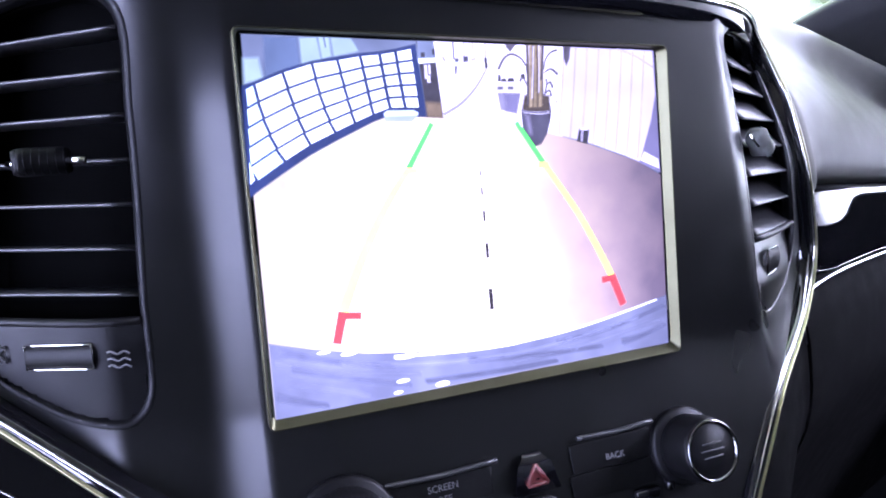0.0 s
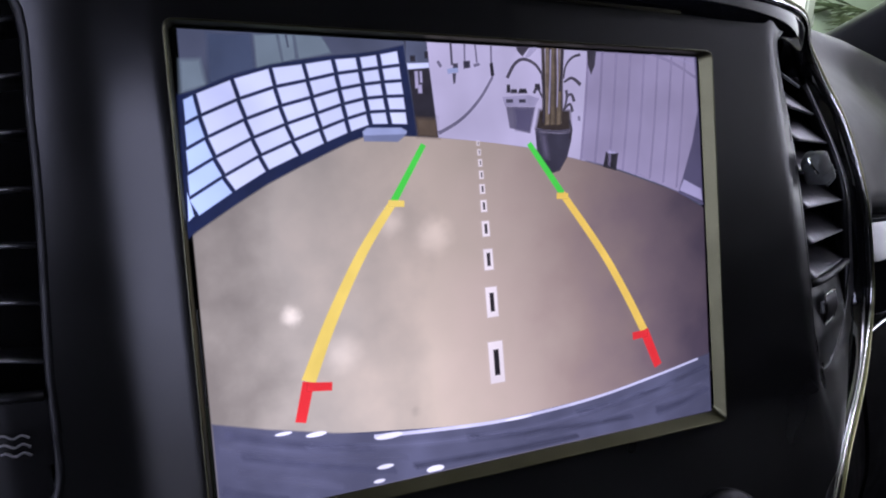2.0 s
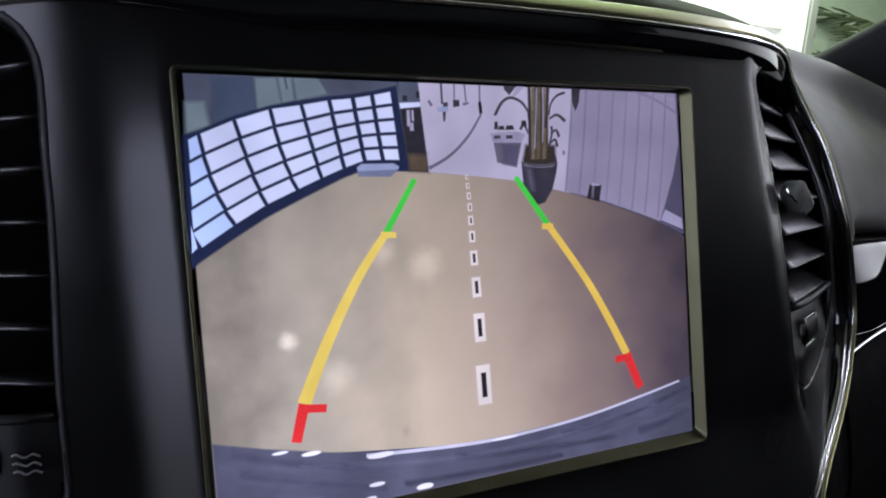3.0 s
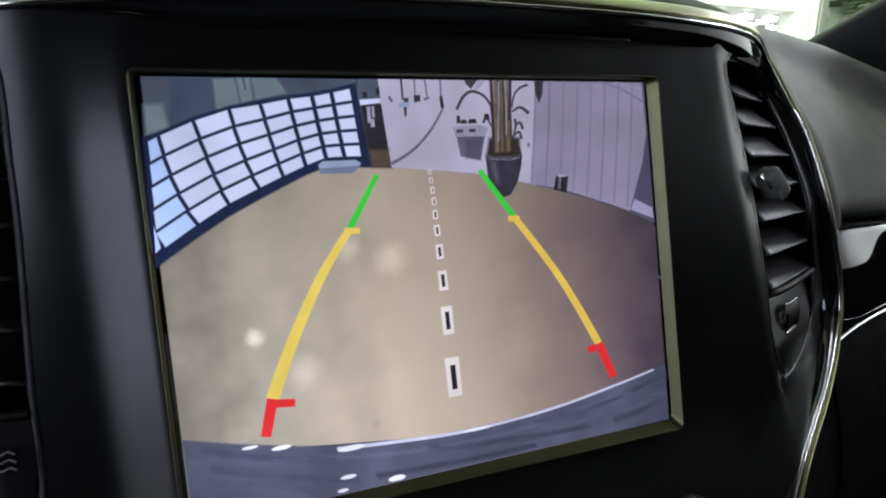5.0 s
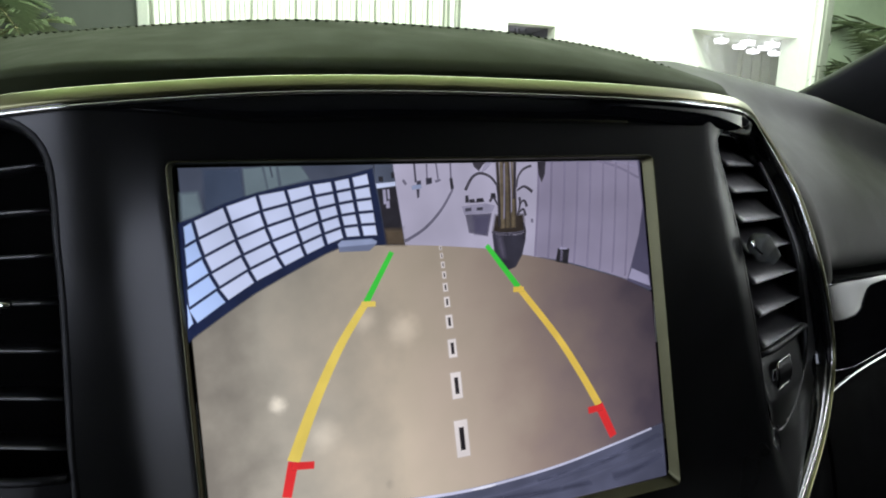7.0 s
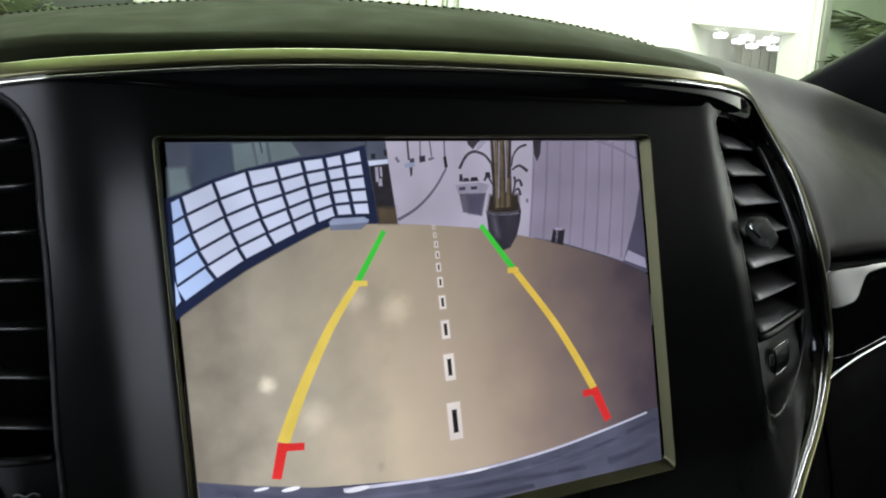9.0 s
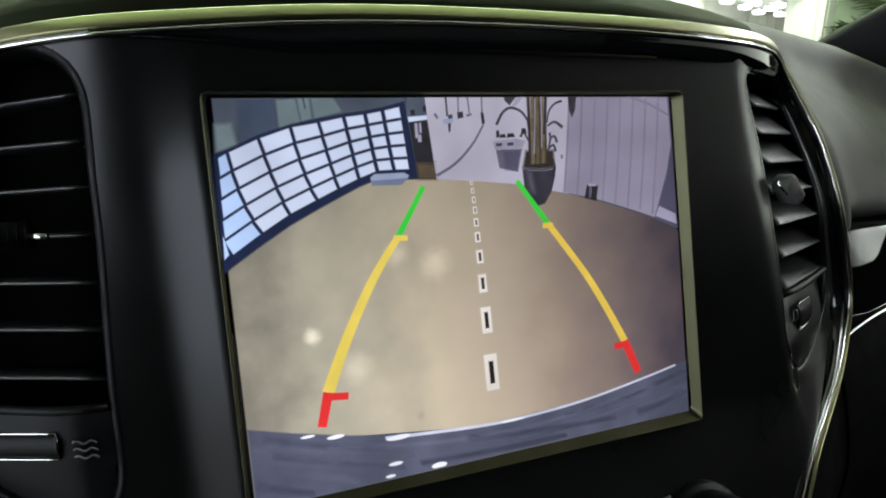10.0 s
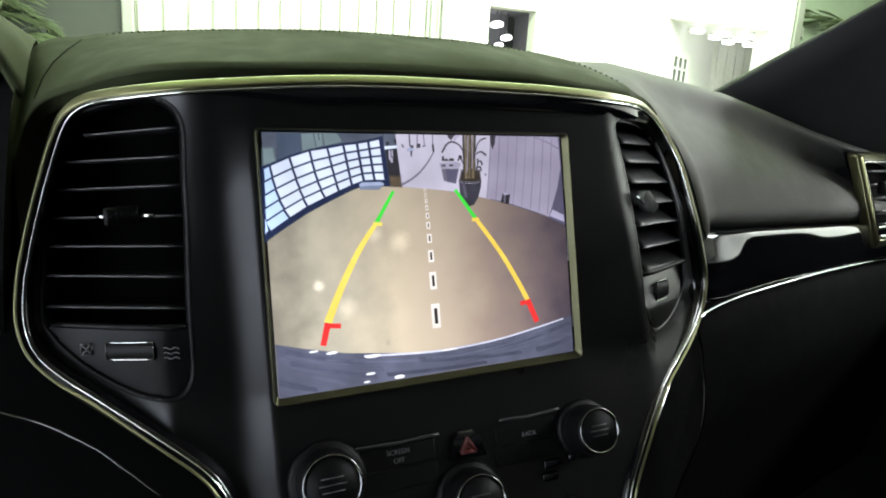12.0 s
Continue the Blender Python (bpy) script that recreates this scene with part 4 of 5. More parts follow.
P_BROWN = lit("picture_brown", (84, 72, 56), 0.2, 200)
P_LEAF = lit("picture_leaf", (54, 50, 56), 0.25, 300)
P_POT = lit("picture_pot", (56, 54, 64), 0.2, 160)
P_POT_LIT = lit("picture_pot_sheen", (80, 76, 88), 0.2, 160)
P_TRUNK = lit("picture_stem", (106, 94, 72), 0.25, 400)
P_TRUNK_D = lit("picture_stem_shade", (58, 50, 43), 0.25, 400)
P_GREY = lit("picture_grey_box", (142, 152, 176), 0.08, 120)
P_GREY_D = lit("picture_grey_box_side", (106, 114, 134), 0.08, 120)
P_STEEL = lit("picture_steel", (158, 153, 170), 0.12, 200)
P_STEEL_D = lit("picture_steel_shade", (104, 100, 114), 0.12, 200)
P_BUMPER = lit("picture_bumper", (82, 84, 100), 0.25, 55)
P_BUMPER_L = lit("picture_bumper_sheen", (96, 98, 116), 0.15, 60)
P_BUMPER_D = lit("picture_bumper_shade", (74, 76, 93), 0.25, 90)
P_WHITE = lit("picture_white", (250, 250, 255), 0.02, 60)
P_EDGE = lit("picture_bright_edge", (220, 220, 236), 0.08, 120)
P_MARK = lit("picture_white_dash", (236, 226, 214), 0.03, 60)
P_INK = lit("picture_black_dash", (34, 30, 32), 0.1, 100)
P_YELLOW = lit("picture_yellow", (244, 216, 96), 0.05, 120)
P_YELLOW_D = lit("picture_deep_yellow", (230, 194, 78), 0.05, 120)
P_GREEN = lit("picture_green", (66, 206, 60), 0.06, 120)
P_REDL = lit("picture_red", (232, 52, 50), 0.05, 120)

CORNERS = [(-83.2, 68.8), (80.2, 61.4), (86.2, -65.0), (-85.4, -65.4)]
flat("picture_back", CORNERS, 0, P_BACK)
flat("picture_floor", [(-84.6, 19.0), (-64.0, 31.0), (-40.0, 40.5), (-13.6, 38.2), (2.9, 36.4), (15.4, 34.0), (32.8, 29.6), (48.7, 24.8), (72.6, 16.2), (83.2, 10.0), (86.2, -65.0), (-85.4, -65.4)], 1, P_FLOOR)

# the wall of lit panels and what shows above it
flat("pale_patch", [(-83.3, 60.8), (-78.4, 61.0), (-77.4, 54.3), (-83.9, 52.4)], 1, P_PALE, blur=1.5)
flat("deep_patch", [(-76.1, 67.8), (-65.1, 67.8), (-64.6, 58.2), (-76.8, 54.4)], 1, P_DEEP, blur=1.5)
for pts in ([(-64.3, 67.3), (-58.4, 67.6), (-57.4, 59.6), (-64.3, 58.2)], [(-57.9, 67.6), (-54.1, 67.7), (-53.8, 61.0), (-57.2, 60.1)], [(-53.6, 67.7), (-46.4, 67.6), (-44.0, 62.6), (-53.1, 60.9)]):
    flat("pale_patch", pts, 1, P_PALE, blur=0.8)
stroke("joint", [(-56.0, 67.6), (-55.6, 64.0)], 0.5, 0.4, 2, P_BACK)
flat("panel_wall", [(-84.8, 52.0), (-80.5, 53.2), (-70.9, 56.9), (-60.7, 59.6), (-51.8, 60.9), (-43.7, 61.9), (-36.7, 62.4), (-30.7, 63.2), (-23.1, 64.8), (-20.4, 38.8), (-29.3, 39.5), (-34.5, 39.9),
                    (-40.9, 37.9), (-47.8, 35.0), (-55.2, 31.8), (-64.3, 27.6), (-73.5, 22.4), (-83.4, 16.4), (-86.0, 14.4)], 2, P_FRAME, blur=0.7)
TOP = [(-88.6, 48.7), (-80.6, 52.5), (-70.9, 56.2), (-60.8, 59.0), (-51.9, 60.0), (-43.8, 61.2), (-36.7, 61.7), (-30.8, 62.5), (-24.5, 63.6)]
MID = [(-87.2, 33.3), (-78.0, 38.2), (-67.8, 42.8), (-58.5, 46.1), (-49.9, 48.5), (-42.3, 50.7), (-35.6, 52.0), (-29.8, 52.5), (-23.6, 52.7)]
LOW = [(-83.0, 19.9), (-73.2, 25.9), (-64.0, 31.0), (-54.9, 34.8), (-47.6, 37.8), (-40.7, 40.4), (-34.3, 42.4), (-28.6, 42.3), (-22.8, 42.0)]


def mullion(c, v):
    """A point of the bowed mullion c, v from its top (0) to its foot (1)."""
    a, m, b = Vector(TOP[c]), Vector(MID[c]), Vector(LOW[c])
    return a * (2 * (v - 0.5) * (v - 1)) - m * (4 * v * (v - 1)) + b * (2 * v * (v - 0.5))


def cell(c, r):
    """One lit panel between two mullions and two rails."""
    gap = (0.6, 0.7)[c > 4]
    out = []
    for i, v, dz in ((c, r / 5, -0.5), (c + 1, r / 5, -0.5), (c + 1, (r + 1) / 5, 0.5), (c, (r + 1) / 5, 0.5)):
        p, q = mullion(i, v), mullion(2 * c + 1 - i, v)
        out.append(p + (q - p).normalized() * gap + Vector((0, dz)))
    return out


def clipped(pts, x0):
    """What of a patch lies right of the display's edge."""
    out = []
    for i, p in enumerate(pts):
        q = pts[i - 1]
        if (p.x > x0) != (q.x > x0):
            out.append(q.lerp(p, (x0 - q.x) / (p.x - q.x)))
        if p.x > x0:
            out.append(p)
    return out


for c in range(len(TOP) - 1):
    for r in range(5):
        pts = clipped(cell(c, r), -83.4 - 0.3 * r)
        if len(pts) > 2:
            flat("light_panel", [(p.x, p.y) for p in pts], 3, P_PANEL_B if c < 1 else P_PANEL)
flat("light_panel", [(-84.9, 27.0), (-83.8, 20.6), (-85.3, 19.2)], 3, P_PANEL_B)

# doorway beside it
flat("doorway", [(-22.7, 67.2), (-16.1, 67.3), (-14.0, 38.2), (-20.4, 38.8)], 1, P_DARK)
flat("doorway_light", [(-22.4, 66.6), (-16.1, 66.4), (-15.8, 59.8), (-22.6, 59.6)], 2, P_BACK)
flat("doorway_table", [(-22.4, 59.6), (-15.8, 59.8), (-15.7, 58.4), (-22.2, 58.0)], 3, P_PANEL)
flat("doorway_floor", [(-20.7, 44.2), (-14.3, 43.8), (-14.0, 38.2), (-20.4, 38.8)], 2, P_BROWN, blur=1.6)
for x, z, w, h in ((-19.8, 55.0, 0.5, 2.4), (-18.4, 55.8, 0.35, 1.6), (-18.9, 52.4, 0.6, 1.2), (-16.4, 62.0, 0.5, 0.9), (-20.6, 61.0, 0.7, 0.8)):
    flat("doorway_clutter", [(x - w, z - h), (x + w, z - h), (x + w, z + h), (x - w, z + h)], 3, P_STEEL if z < 60 else P_DARK)

# white wall and what stands against it
flat("wall_picture", [(-16.2, 67.7), (39.9, 64.5), (35.9, 28.7), (29.3, 30.4), (15.2, 34.0), (1.1, 36.5), (-14.0, 38.2)], 2, P_WALL)
flat("side_wall_picture", [(37.9, 64.5), (79.4, 61.2), (80.7, 43.6), (78.4, 32.9), (72.5, 16.2), (56.6, 23.1), (43.0, 27.0), (34.0, 29.3)], 3, P_WALL_R, blur=0.7)
flat("shade_picture", [(79.0, 61.2), (80.4, 61.0), (82.9, 11.7), (72.5, 16.2), (78.4, 32.9), (80.7, 43.6)], 2, P_SHADE)
flat("skirting", [(74.7, 20.4), (81.9, 16.7), (82.5, 12.6), (72.8, 16.8)], 3, P_SKIRT)
stroke("skirting_line", [(72.3, 16.2), (77.8, 13.7), (82.9, 11.3)], 0.7, 0.9, 4, P_SHADE)
for k in range(8):
    x, low = 37.9 + 5.2 * k + 0.02 * k * k, 29.2 - 1.3 * k - 0.045 * k * k
    stroke("siding_joint", [(x, 64.6 - 0.55 * k), (x - 1.6, 47.0 - 1.05 * k), (x - 3.9, low)], 0.5 - 0.02 * k, 0.5, 4, P_WALL_LINE, blur=0.7)
stroke("siding_joint", [(61.7, 62.3), (70.6, 59.3), (79.5, 54.6)], 0.7, 0.7, 4, P_WALL_LINE)
stroke("siding_joint", [(68.3, 62.0), (79.3, 58.7)], 0.4, 0.4, 4, P_SKIRT)
stroke("hose", [(-13.9, 39.5), (-8.3, 42.2), (-3.9, 45.4), (0.2, 49.6), (3.1, 53.7), (4.3, 55.9), (4.1, 59.2), (4.3, 66.8)], 1.0, 0.5, 3, P_STEEL_D)
stroke("hose_grip", [(4.3, 55.9), (4.0, 59.6)], 1.2, 1.0, 4, P_DARK)
stroke("pipe", [(-8.7, 67.3), (-8.6, 59.1)], 0.6, 0.7, 3, P_POT)
for a, b in (((-4.3, 67.1), (-4.5, 59.6)), ((-1.0, 67.0), (-0.6, 59.8))):
    stroke("pipe", [a, b], 0.5, 0.5, 3, P_STEEL_D)
flat("valve", [(-10.2, 57.9), (-6.9, 58.7), (-6.7, 57.0), (-10.0, 56.6)], 3, P_GREY)
flat("valve", [(-8.4, 59.5), (-6.8, 59.6), (-6.8, 58.3), (-8.3, 58.2)], 4, P_POT)
flat("valve", [(-8.6, 56.7), (-7.5, 56.7), (-7.9, 54.0), (-8.5, 53.6)], 4, P_POT)
flat("valve", [(-5.0, 60.2), (-2.9, 60.3), (-2.9, 58.3), (-5.0, 58.0)], 4, P_POT)
stroke("valve", [(-13.1, 60.2), (-12.1, 58.6)], 0.8, 0.9, 4, P_STEEL_D)
stroke("valve", [(-1.7, 58.8), (0.2, 59.4)], 0.9, 0.7, 4, P_STEEL_D)
flat("sink", [(7.4, 49.5), (16.4, 49.9), (19.7, 48.8), (18.2, 46.4), (8.2, 46.7)], 3, P_STEEL)
flat("sink_side", [(8.4, 46.7), (18.2, 46.2), (16.2, 38.3), (9.3, 40.2)], 3, P_STEEL_D)
flat("sink_shade", [(11.0, 46.1), (17.8, 45.8), (16.0, 38.9), (11.5, 39.6)], 4, P_SHADE, blur=1.6)
for x, z in ((9.6, 48.3), (13.9, 48.2)):
    flat("sink_slot", [(x - 1.1, z - 0.5), (x + 1.1, z - 0.5), (x + 1.1, z + 0.5), (x - 1.1, z + 0.5)], 4, P_POT)
for x, z, w, h in ((9.4, 52.0, 0.7, 1.2), (11.2, 51.2, 1.2, 0.6), (14.2, 51.2, 1.6, 0.7), (19.3, 52.4, 1.1, 0.9)):
    flat("bottle", [(x - w, z - h), (x + w, z - h), (x + w * 0.7, z + h), (x - w * 0.7, z + h)], 4, P_DARK)
flat("bin", [(43.5, 31.2), (48.2, 30.6), (47.2, 25.0), (42.3, 26.5)], 4, P_DARK)
flat("bin_liner", [(43.9, 30.8), (44.7, 31.9), (45.8, 31.2), (46.7, 31.5), (47.3, 30.5)], 5, P_SKIRT, blur=0.3)
flat("wall_socket", [(33.4, 43.0), (34.2, 42.9), (34.2, 41.6), (33.4, 41.7)], 4, P_STEEL_D)

# potted plant
flat("plant_shade", [(19.5, 45.5), (30.6, 45.0), (30.7, 38.7), (27.2, 38.2), (20.8, 38.7), (18.0, 39.7)], 5, P_TRUNK_D, blur=1.2)
flat("plant_pot", [(17.8, 39.9), (21.3, 39.1), (27.2, 38.6), (30.7, 39.1), (30.7, 35.8), (29.0, 30.4), (26.1, 26.2), (23.1, 25.5), (20.8, 27.3), (18.3, 32.5)], 5, P_POT)
flat("pot_sheen", [(19.3, 38.0), (21.6, 37.6), (22.4, 29.9), (20.8, 30.2)], 6, P_POT_LIT, blur=1.6)
stroke("pot_rim", [(18.2, 39.6), (24.0, 38.6), (30.3, 38.9)], 0.5, 0.4, 6, P_POT_LIT)
for k, (x0, x1) in enumerate(((21.0, 21.5), (22.0, 22.9), (23.0, 24.0), (24.0, 24.9), (25.0, 25.7), (26.1, 26.8), (27.0, 28.3))):
    stroke("stem", [(x0, 40.6), (x0 + 0.45, 52.9), (x1, 65.4)], 1.5, 1.1, 6 + k % 2, (P_TRUNK_D, P_TRUNK, P_TRUNK_D, P_TRUNK)[k % 4], blur=0.6)
stroke("stem_light", [(22.6, 44.0), (23.4, 54.0), (24.0, 63.5)], 0.5, 0.3, 8, P_STEEL)
stroke("stem_light", [(25.6, 46.0), (26.2, 55.0), (26.4, 64.0)], 0.4, 0.3, 8, P_STEEL)
stroke("dark_stem", [(26.8, 50.8), (27.7, 57.5), (28.5, 65.1)], 0.9, 0.6, 8, P_LEAF)
stroke("dark_stem", [(20.6, 41.5), (21.2, 49.0), (20.6, 56.0)], 0.8, 0.5, 8, P_LEAF)
flat("leaf", [(12.1, 66.5), (12.5, 63.1), (14.2, 61.4), (16.0, 63.5), (17.0, 66.3)], 8, P_LEAF)
flat("leaf_light", [(17.2, 66.1), (19.5, 65.7), (16.9, 61.6), (14.8, 60.6)], 7, P_STEEL)
stroke("leaf", [(21.0, 55.6), (18.4, 59.1), (14.5, 60.6), (11.4, 59.1), (8.8, 55.1)], 0.8, 1.0, 8, P_LEAF)
flat("leaf", [(37.0, 64.4), (37.1, 58.8), (38.2, 55.8), (39.7, 58.7), (40.3, 64.3)], 8, P_LEAF)
stroke("leaf", [(28.2, 54.6), (29.1, 58.4), (31.4, 61.0), (34.5, 62.0)], 0.5, 0.8, 8, P_LEAF)
for pts, w in (([(28.3, 53.5), (31.2, 54.8), (34.3, 52.7)], 1.2), ([(27.9, 44.6), (29.2, 48.8), (29.0, 51.1)], 1.0), ([(28.8, 48.8), (30.8, 49.8), (31.8, 47.6)], 1.1), ([(27.9, 45.0), (30.2, 46.8), (31.1, 44.4)], 1.0), ([(29.8, 41.9), (30.5, 39.0), (29.9, 36.1)], 0.9), ([(20.6, 49.0), (19.0, 51.8), (17.6, 50.4)], 1.0)):
    stroke("leaf", pts, 0.5, w, 8, P_LEAF)

# grey box on the floor
flat("floor_box_side", [(-36.9, 40.6), (-24.1, 40.0), (-24.5, 39.1), (-26.7, 37.5), (-36.6, 38.1)], 4, P_GREY_D)
flat("floor_box", [(-36.9, 40.8), (-35.6, 41.8), (-25.4, 41.5), (-23.8, 40.5), (-24.1, 39.6), (-36.5, 39.7)], 5, P_GREY)

# car's own bumper
BUMP = [(-85.0, -36.9), (-70.5, -41.2), (-51.7, -46.0), (-34.0, -49.6), (-5.0, -52.2), (17.0, -52.2), (40.0, -50.6), (64.0, -47.0), (85.3, -43.0)]
flat("bumper_picture", BUMP + [(86.2, -65.0), (-85.4, -65.4)], 2, P_BUMPER, blur=0.7)
for pts, w in (([(-84.0, -44.0), (-60.0, -52.0), (-30.0, -58.0)], 2.0), ([(-80.0, -52.0), (-58.0, -60.0), (-50.0, -63.5)], 3.4), ([(10.0, -60.5), (45.0, -58.5), (82.0, -53.5)], 1.6), ([(-60.0, -48.8), (-20.0, -55.2), (20.0, -56.5), (70.0, -51.0)], 1.6)):
    stroke("bumper_sheen", pts, w, w * 0.6, 3, P_BUMPER_L, blur=1.6)
for pts, w in (([(-82.0, -40.5), (-62.0, -47.5), (-40.0, -53.0)], 2.6), ([(-78.0, -47.5), (-52.0, -56.5), (-34.0, -61.5)], 2.4), ([(-84.0, -57.0), (-74.0, -61.0), (-66.0, -63.6)], 3.0),
               ([(-10.0, -56.0), (24.0, -59.5), (52.0, -60.5)], 2.2), ([(30.0, -55.5), (58.0, -53.0), (84.0, -47.5)], 2.0), ([(-28.0, -61.5), (6.0, -63.0), (30.0, -63.2)], 1.8), ([(62.0, -60.5), (74.0, -59.0), (84.5, -56.0)], 3.0)):
    stroke("bumper_shade", pts, w, w * 0.5, 3, P_BUMPER_D, blur=1.6)
stroke("bumper_edge", [(-40.0, -49.4), (-5.0, -52.3), (17.0, -52.3), (40.0, -50.7), (64.0, -47.1), (80.0, -44.2)], 1.2, 0.8, 4, P_EDGE)
for x, z, w, h in ((-66.2, -43.2, 2.4, 0.5), (-57.0, -45.2, 3.0, 0.7), (-35.4, -50.0, 4.4, 0.9), (8.0, -52.6, 5.0, 0.5), (-37.2, -59.4, 2.6, 0.7), (-39.4, -63.6, 1.8, 0.6), (-21.4, -64.0, 2.9, 1.1)):
    z = max(z, -63.6)
    flat("glint", [(x + w * math.cos(a), max(-64.4, z + h * math.sin(a))) for a in (2 * math.pi * i / 14 for i in range(14))], 5, P_WHITE)

# guide lines
for side, pts in ((1, [(-58.0, -29.0), (-50.0, -11.8), (-39.6, 6.6), (-29.4, 20.4)]), (-1, [(56.6, -30.2), (49.9, -17.2), (40.6, -1.2), (26.4, 18.9)])):
    a, b = Vector(pts[0]), Vector(pts[-1])
    stroke("guide_yellow", pts, 4.3 if side > 0 else 3.0, 2.2, 9, P_YELLOW if side > 0 else P_YELLOW_D)
    stroke("guide_yellow", [(b.x - 1.6, b.y - 0.4), (b.x + 3.2, b.y - 0.8)] if side > 0 else [(b.x - 2.2, b.y - 0.6), (b.x + 2.0, b.y - 0.9)], 2.0, 1.8, 10, P_YELLOW if side > 0 else P_YELLOW_D)
    stroke("guide_green", [tuple(b), (-19.2, 36.4)] if side > 0 else [tuple(b), (15.2, 35.2)], 2.3, 1.5, 9, P_GREEN)
    stroke("guide_red", [tuple(a), (-61.2, -40.6)] if side > 0 else [tuple(a), (62.2, -43.6)], 3.5, 3.0, 9, P_REDL)
    stroke("guide_red", [(a.x - 0.6, a.y - 1.4), (a.x + 6.6, a.y - 2.4)] if side > 0 else [(a.x - 4.8, a.y - 1.4), (a.x + 1.2, a.y - 1.0)], 2.7, 2.5, 10, P_REDL)
for x, z, w, h in ((0.8, -32.6, 5.0, 13.6), (0.2, -13.1, 3.9, 9.6), (-0.3, 0.4, 3.1, 6.6), (-0.7, 10.0, 2.5, 4.8), (-1.0, 17.0, 2.0, 3.6), (-1.2, 22.2, 1.7, 2.9), (-1.3, 26.5, 1.4, 2.4), (-1.5, 30.1, 1.2, 2.1), (-1.7, 33.3, 1.0, 1.7), (-1.9, 36.0, 0.9, 1.3)):
    sk = 0.015 * h
    flat("guide_dash", [(x - w / 2 - sk, z + h / 2), (x + w / 2 - sk, z + h / 2), (x + w / 2 + sk, z - h / 2), (x - w / 2 + sk, z - h / 2)], 9, P_MARK)
    flat("guide_dash_core", [(x - w / 5.5 - sk * 0.6, z + h * 0.31), (x + w / 5.5 - sk * 0.6, z + h * 0.31), (x + w / 5.5 + sk * 0.6, z - h * 0.31), (x - w / 5.5 + sk * 0.6, z - h * 0.31)], 10, P_INK)

# ---- showroom ----


def fixed(name, bm, mat, label="", smooth=False):
    me = bpy.data.meshes.new(name)
    bm.to_mesh(me)
    bm.free()
    me.materials.append(mat)
    return tagged(new(name, me), label, "", "", "structure")


fixed("floor", box(-8, 10, -7, 10, -0.1, 0.0), FLOOR, "polished concrete showroom floor")
fixed("ceiling", box(-8, 10, -7, 10, 3.3, 3.4), WALL, "white showroom ceiling")
fixed("wall_south", box(-8, 10, -7.1, -7.0, 0, 3.3), WALL, "white showroom wall")
fixed("wall_west", box(-8.1, -8, -7, 10, 0, 3.3), GREY_WALL, "grey showroom wall")
fixed("wall_east", box(10, 10.1, -7, 10, 0, 3.3), GREEN_WALL, "pale green showroom wall")
# Unseen white wall, added so rim and insert reflect something bright.
fixed("bounce_wall_east", box(4.2, 4.3, -7, 2.2, 0, 3.3), WALL, "unseen white wall added for reflections in the dash's right side")
fixed("wall_north_1", box(-8, -0.54, 5.0, 5.2, 0, 3.3), GREY_WALL, "grey showroom wall beside the ribbed panels")
ribbed = fixed("wall_north_2", box(-0.54, 1.70, 5.06, 5.2, 0, 3.3), RIB, "white wall of ribbed panels")
x = -0.50
while x < 1.66:
    w = 0.172 - 0.018 * (x + 0.5)
    bm = bmesh.new()
    for k in range(4):
        a = x + 0.004 + (w - 0.020) * k / 4
        flute = box(a, a + (w - 0.020) / 4 - 0.003, 5.006 - 0.006 * (k % 2), 5.055, 0.02, 3.28, 0.004, 1)
        tmp = bpy.data.meshes.new("flute")
        flute.to_mesh(tmp), flute.free()
        bm.from_mesh(tmp)
        bpy.data.meshes.remove(tmp)
    part("panel", bm, RIB, ribbed, smooth=False)
    x += w
fixed("trim_post_1", box(-0.60, -0.52, 4.96, 5.055, 0, 3.3, 0.01), ALU, "grey wall post")
fixed("trim_post_2", box(1.665, 1.715, 4.95, 5.055, 0, 3.3, 0.01), ALU, "grey-green wall post")
fixed("trim_post_3", box(1.755, 1.86, 4.95, 5.055, 0, 3.3, 0.01), ALU, "grey wall post with a lit edge")
fixed("wall_north_3", box(1.70, 2.22, 5.06, 5.2, 0, 3.3), WALL, "white showroom wall")
fixed("wall_north_4", box(2.66, 4.00, 5.06, 5.2, 0, 3.3), WALL, "white showroom wall")
fixed("wall_north_5", box(2.22, 2.66, 5.06, 5.2, 2.07, 3.3), WALL, "white wall over the doorway")
fixed("wall_north_6", box(2.0, 3.0, 6.4, 6.5, 0, 2.2), DARK_ROOM, "dark room behind the doorway")
fixed("wall_north_7", box(2.0, 2.05, 5.2, 6.4, 0, 2.2), DARK_ROOM, "dark side of the back room")
fixed("wall_north_8", box(3.1, 3.15, 5.2, 6.4, 0, 2.2), DARK_ROOM, "dark side of the back room")
fixed("ceiling_2", box(2.0, 3.15, 5.2, 6.5, 2.2, 2.25), DARK_ROOM, "dark ceiling of the back room")
LAMP_ON = bpy.data.materials.new("lit_lamp")
LAMP_ON.use_nodes = True
LAMP_ON.node_tree.nodes["Principled BSDF"].inputs["Emission Color"].default_value = (1, 1, 0.95, 1)
LAMP_ON.node_tree.nodes["Principled BSDF"].inputs["Emission Strength"].default_value = 2.3
BOX_ON = LAMP_ON.copy()
BOX_ON.name = "lit_box_diffuser"
BOX_ON.node_tree.nodes["Principled BSDF"].inputs["Emission Strength"].default_value = 2.6
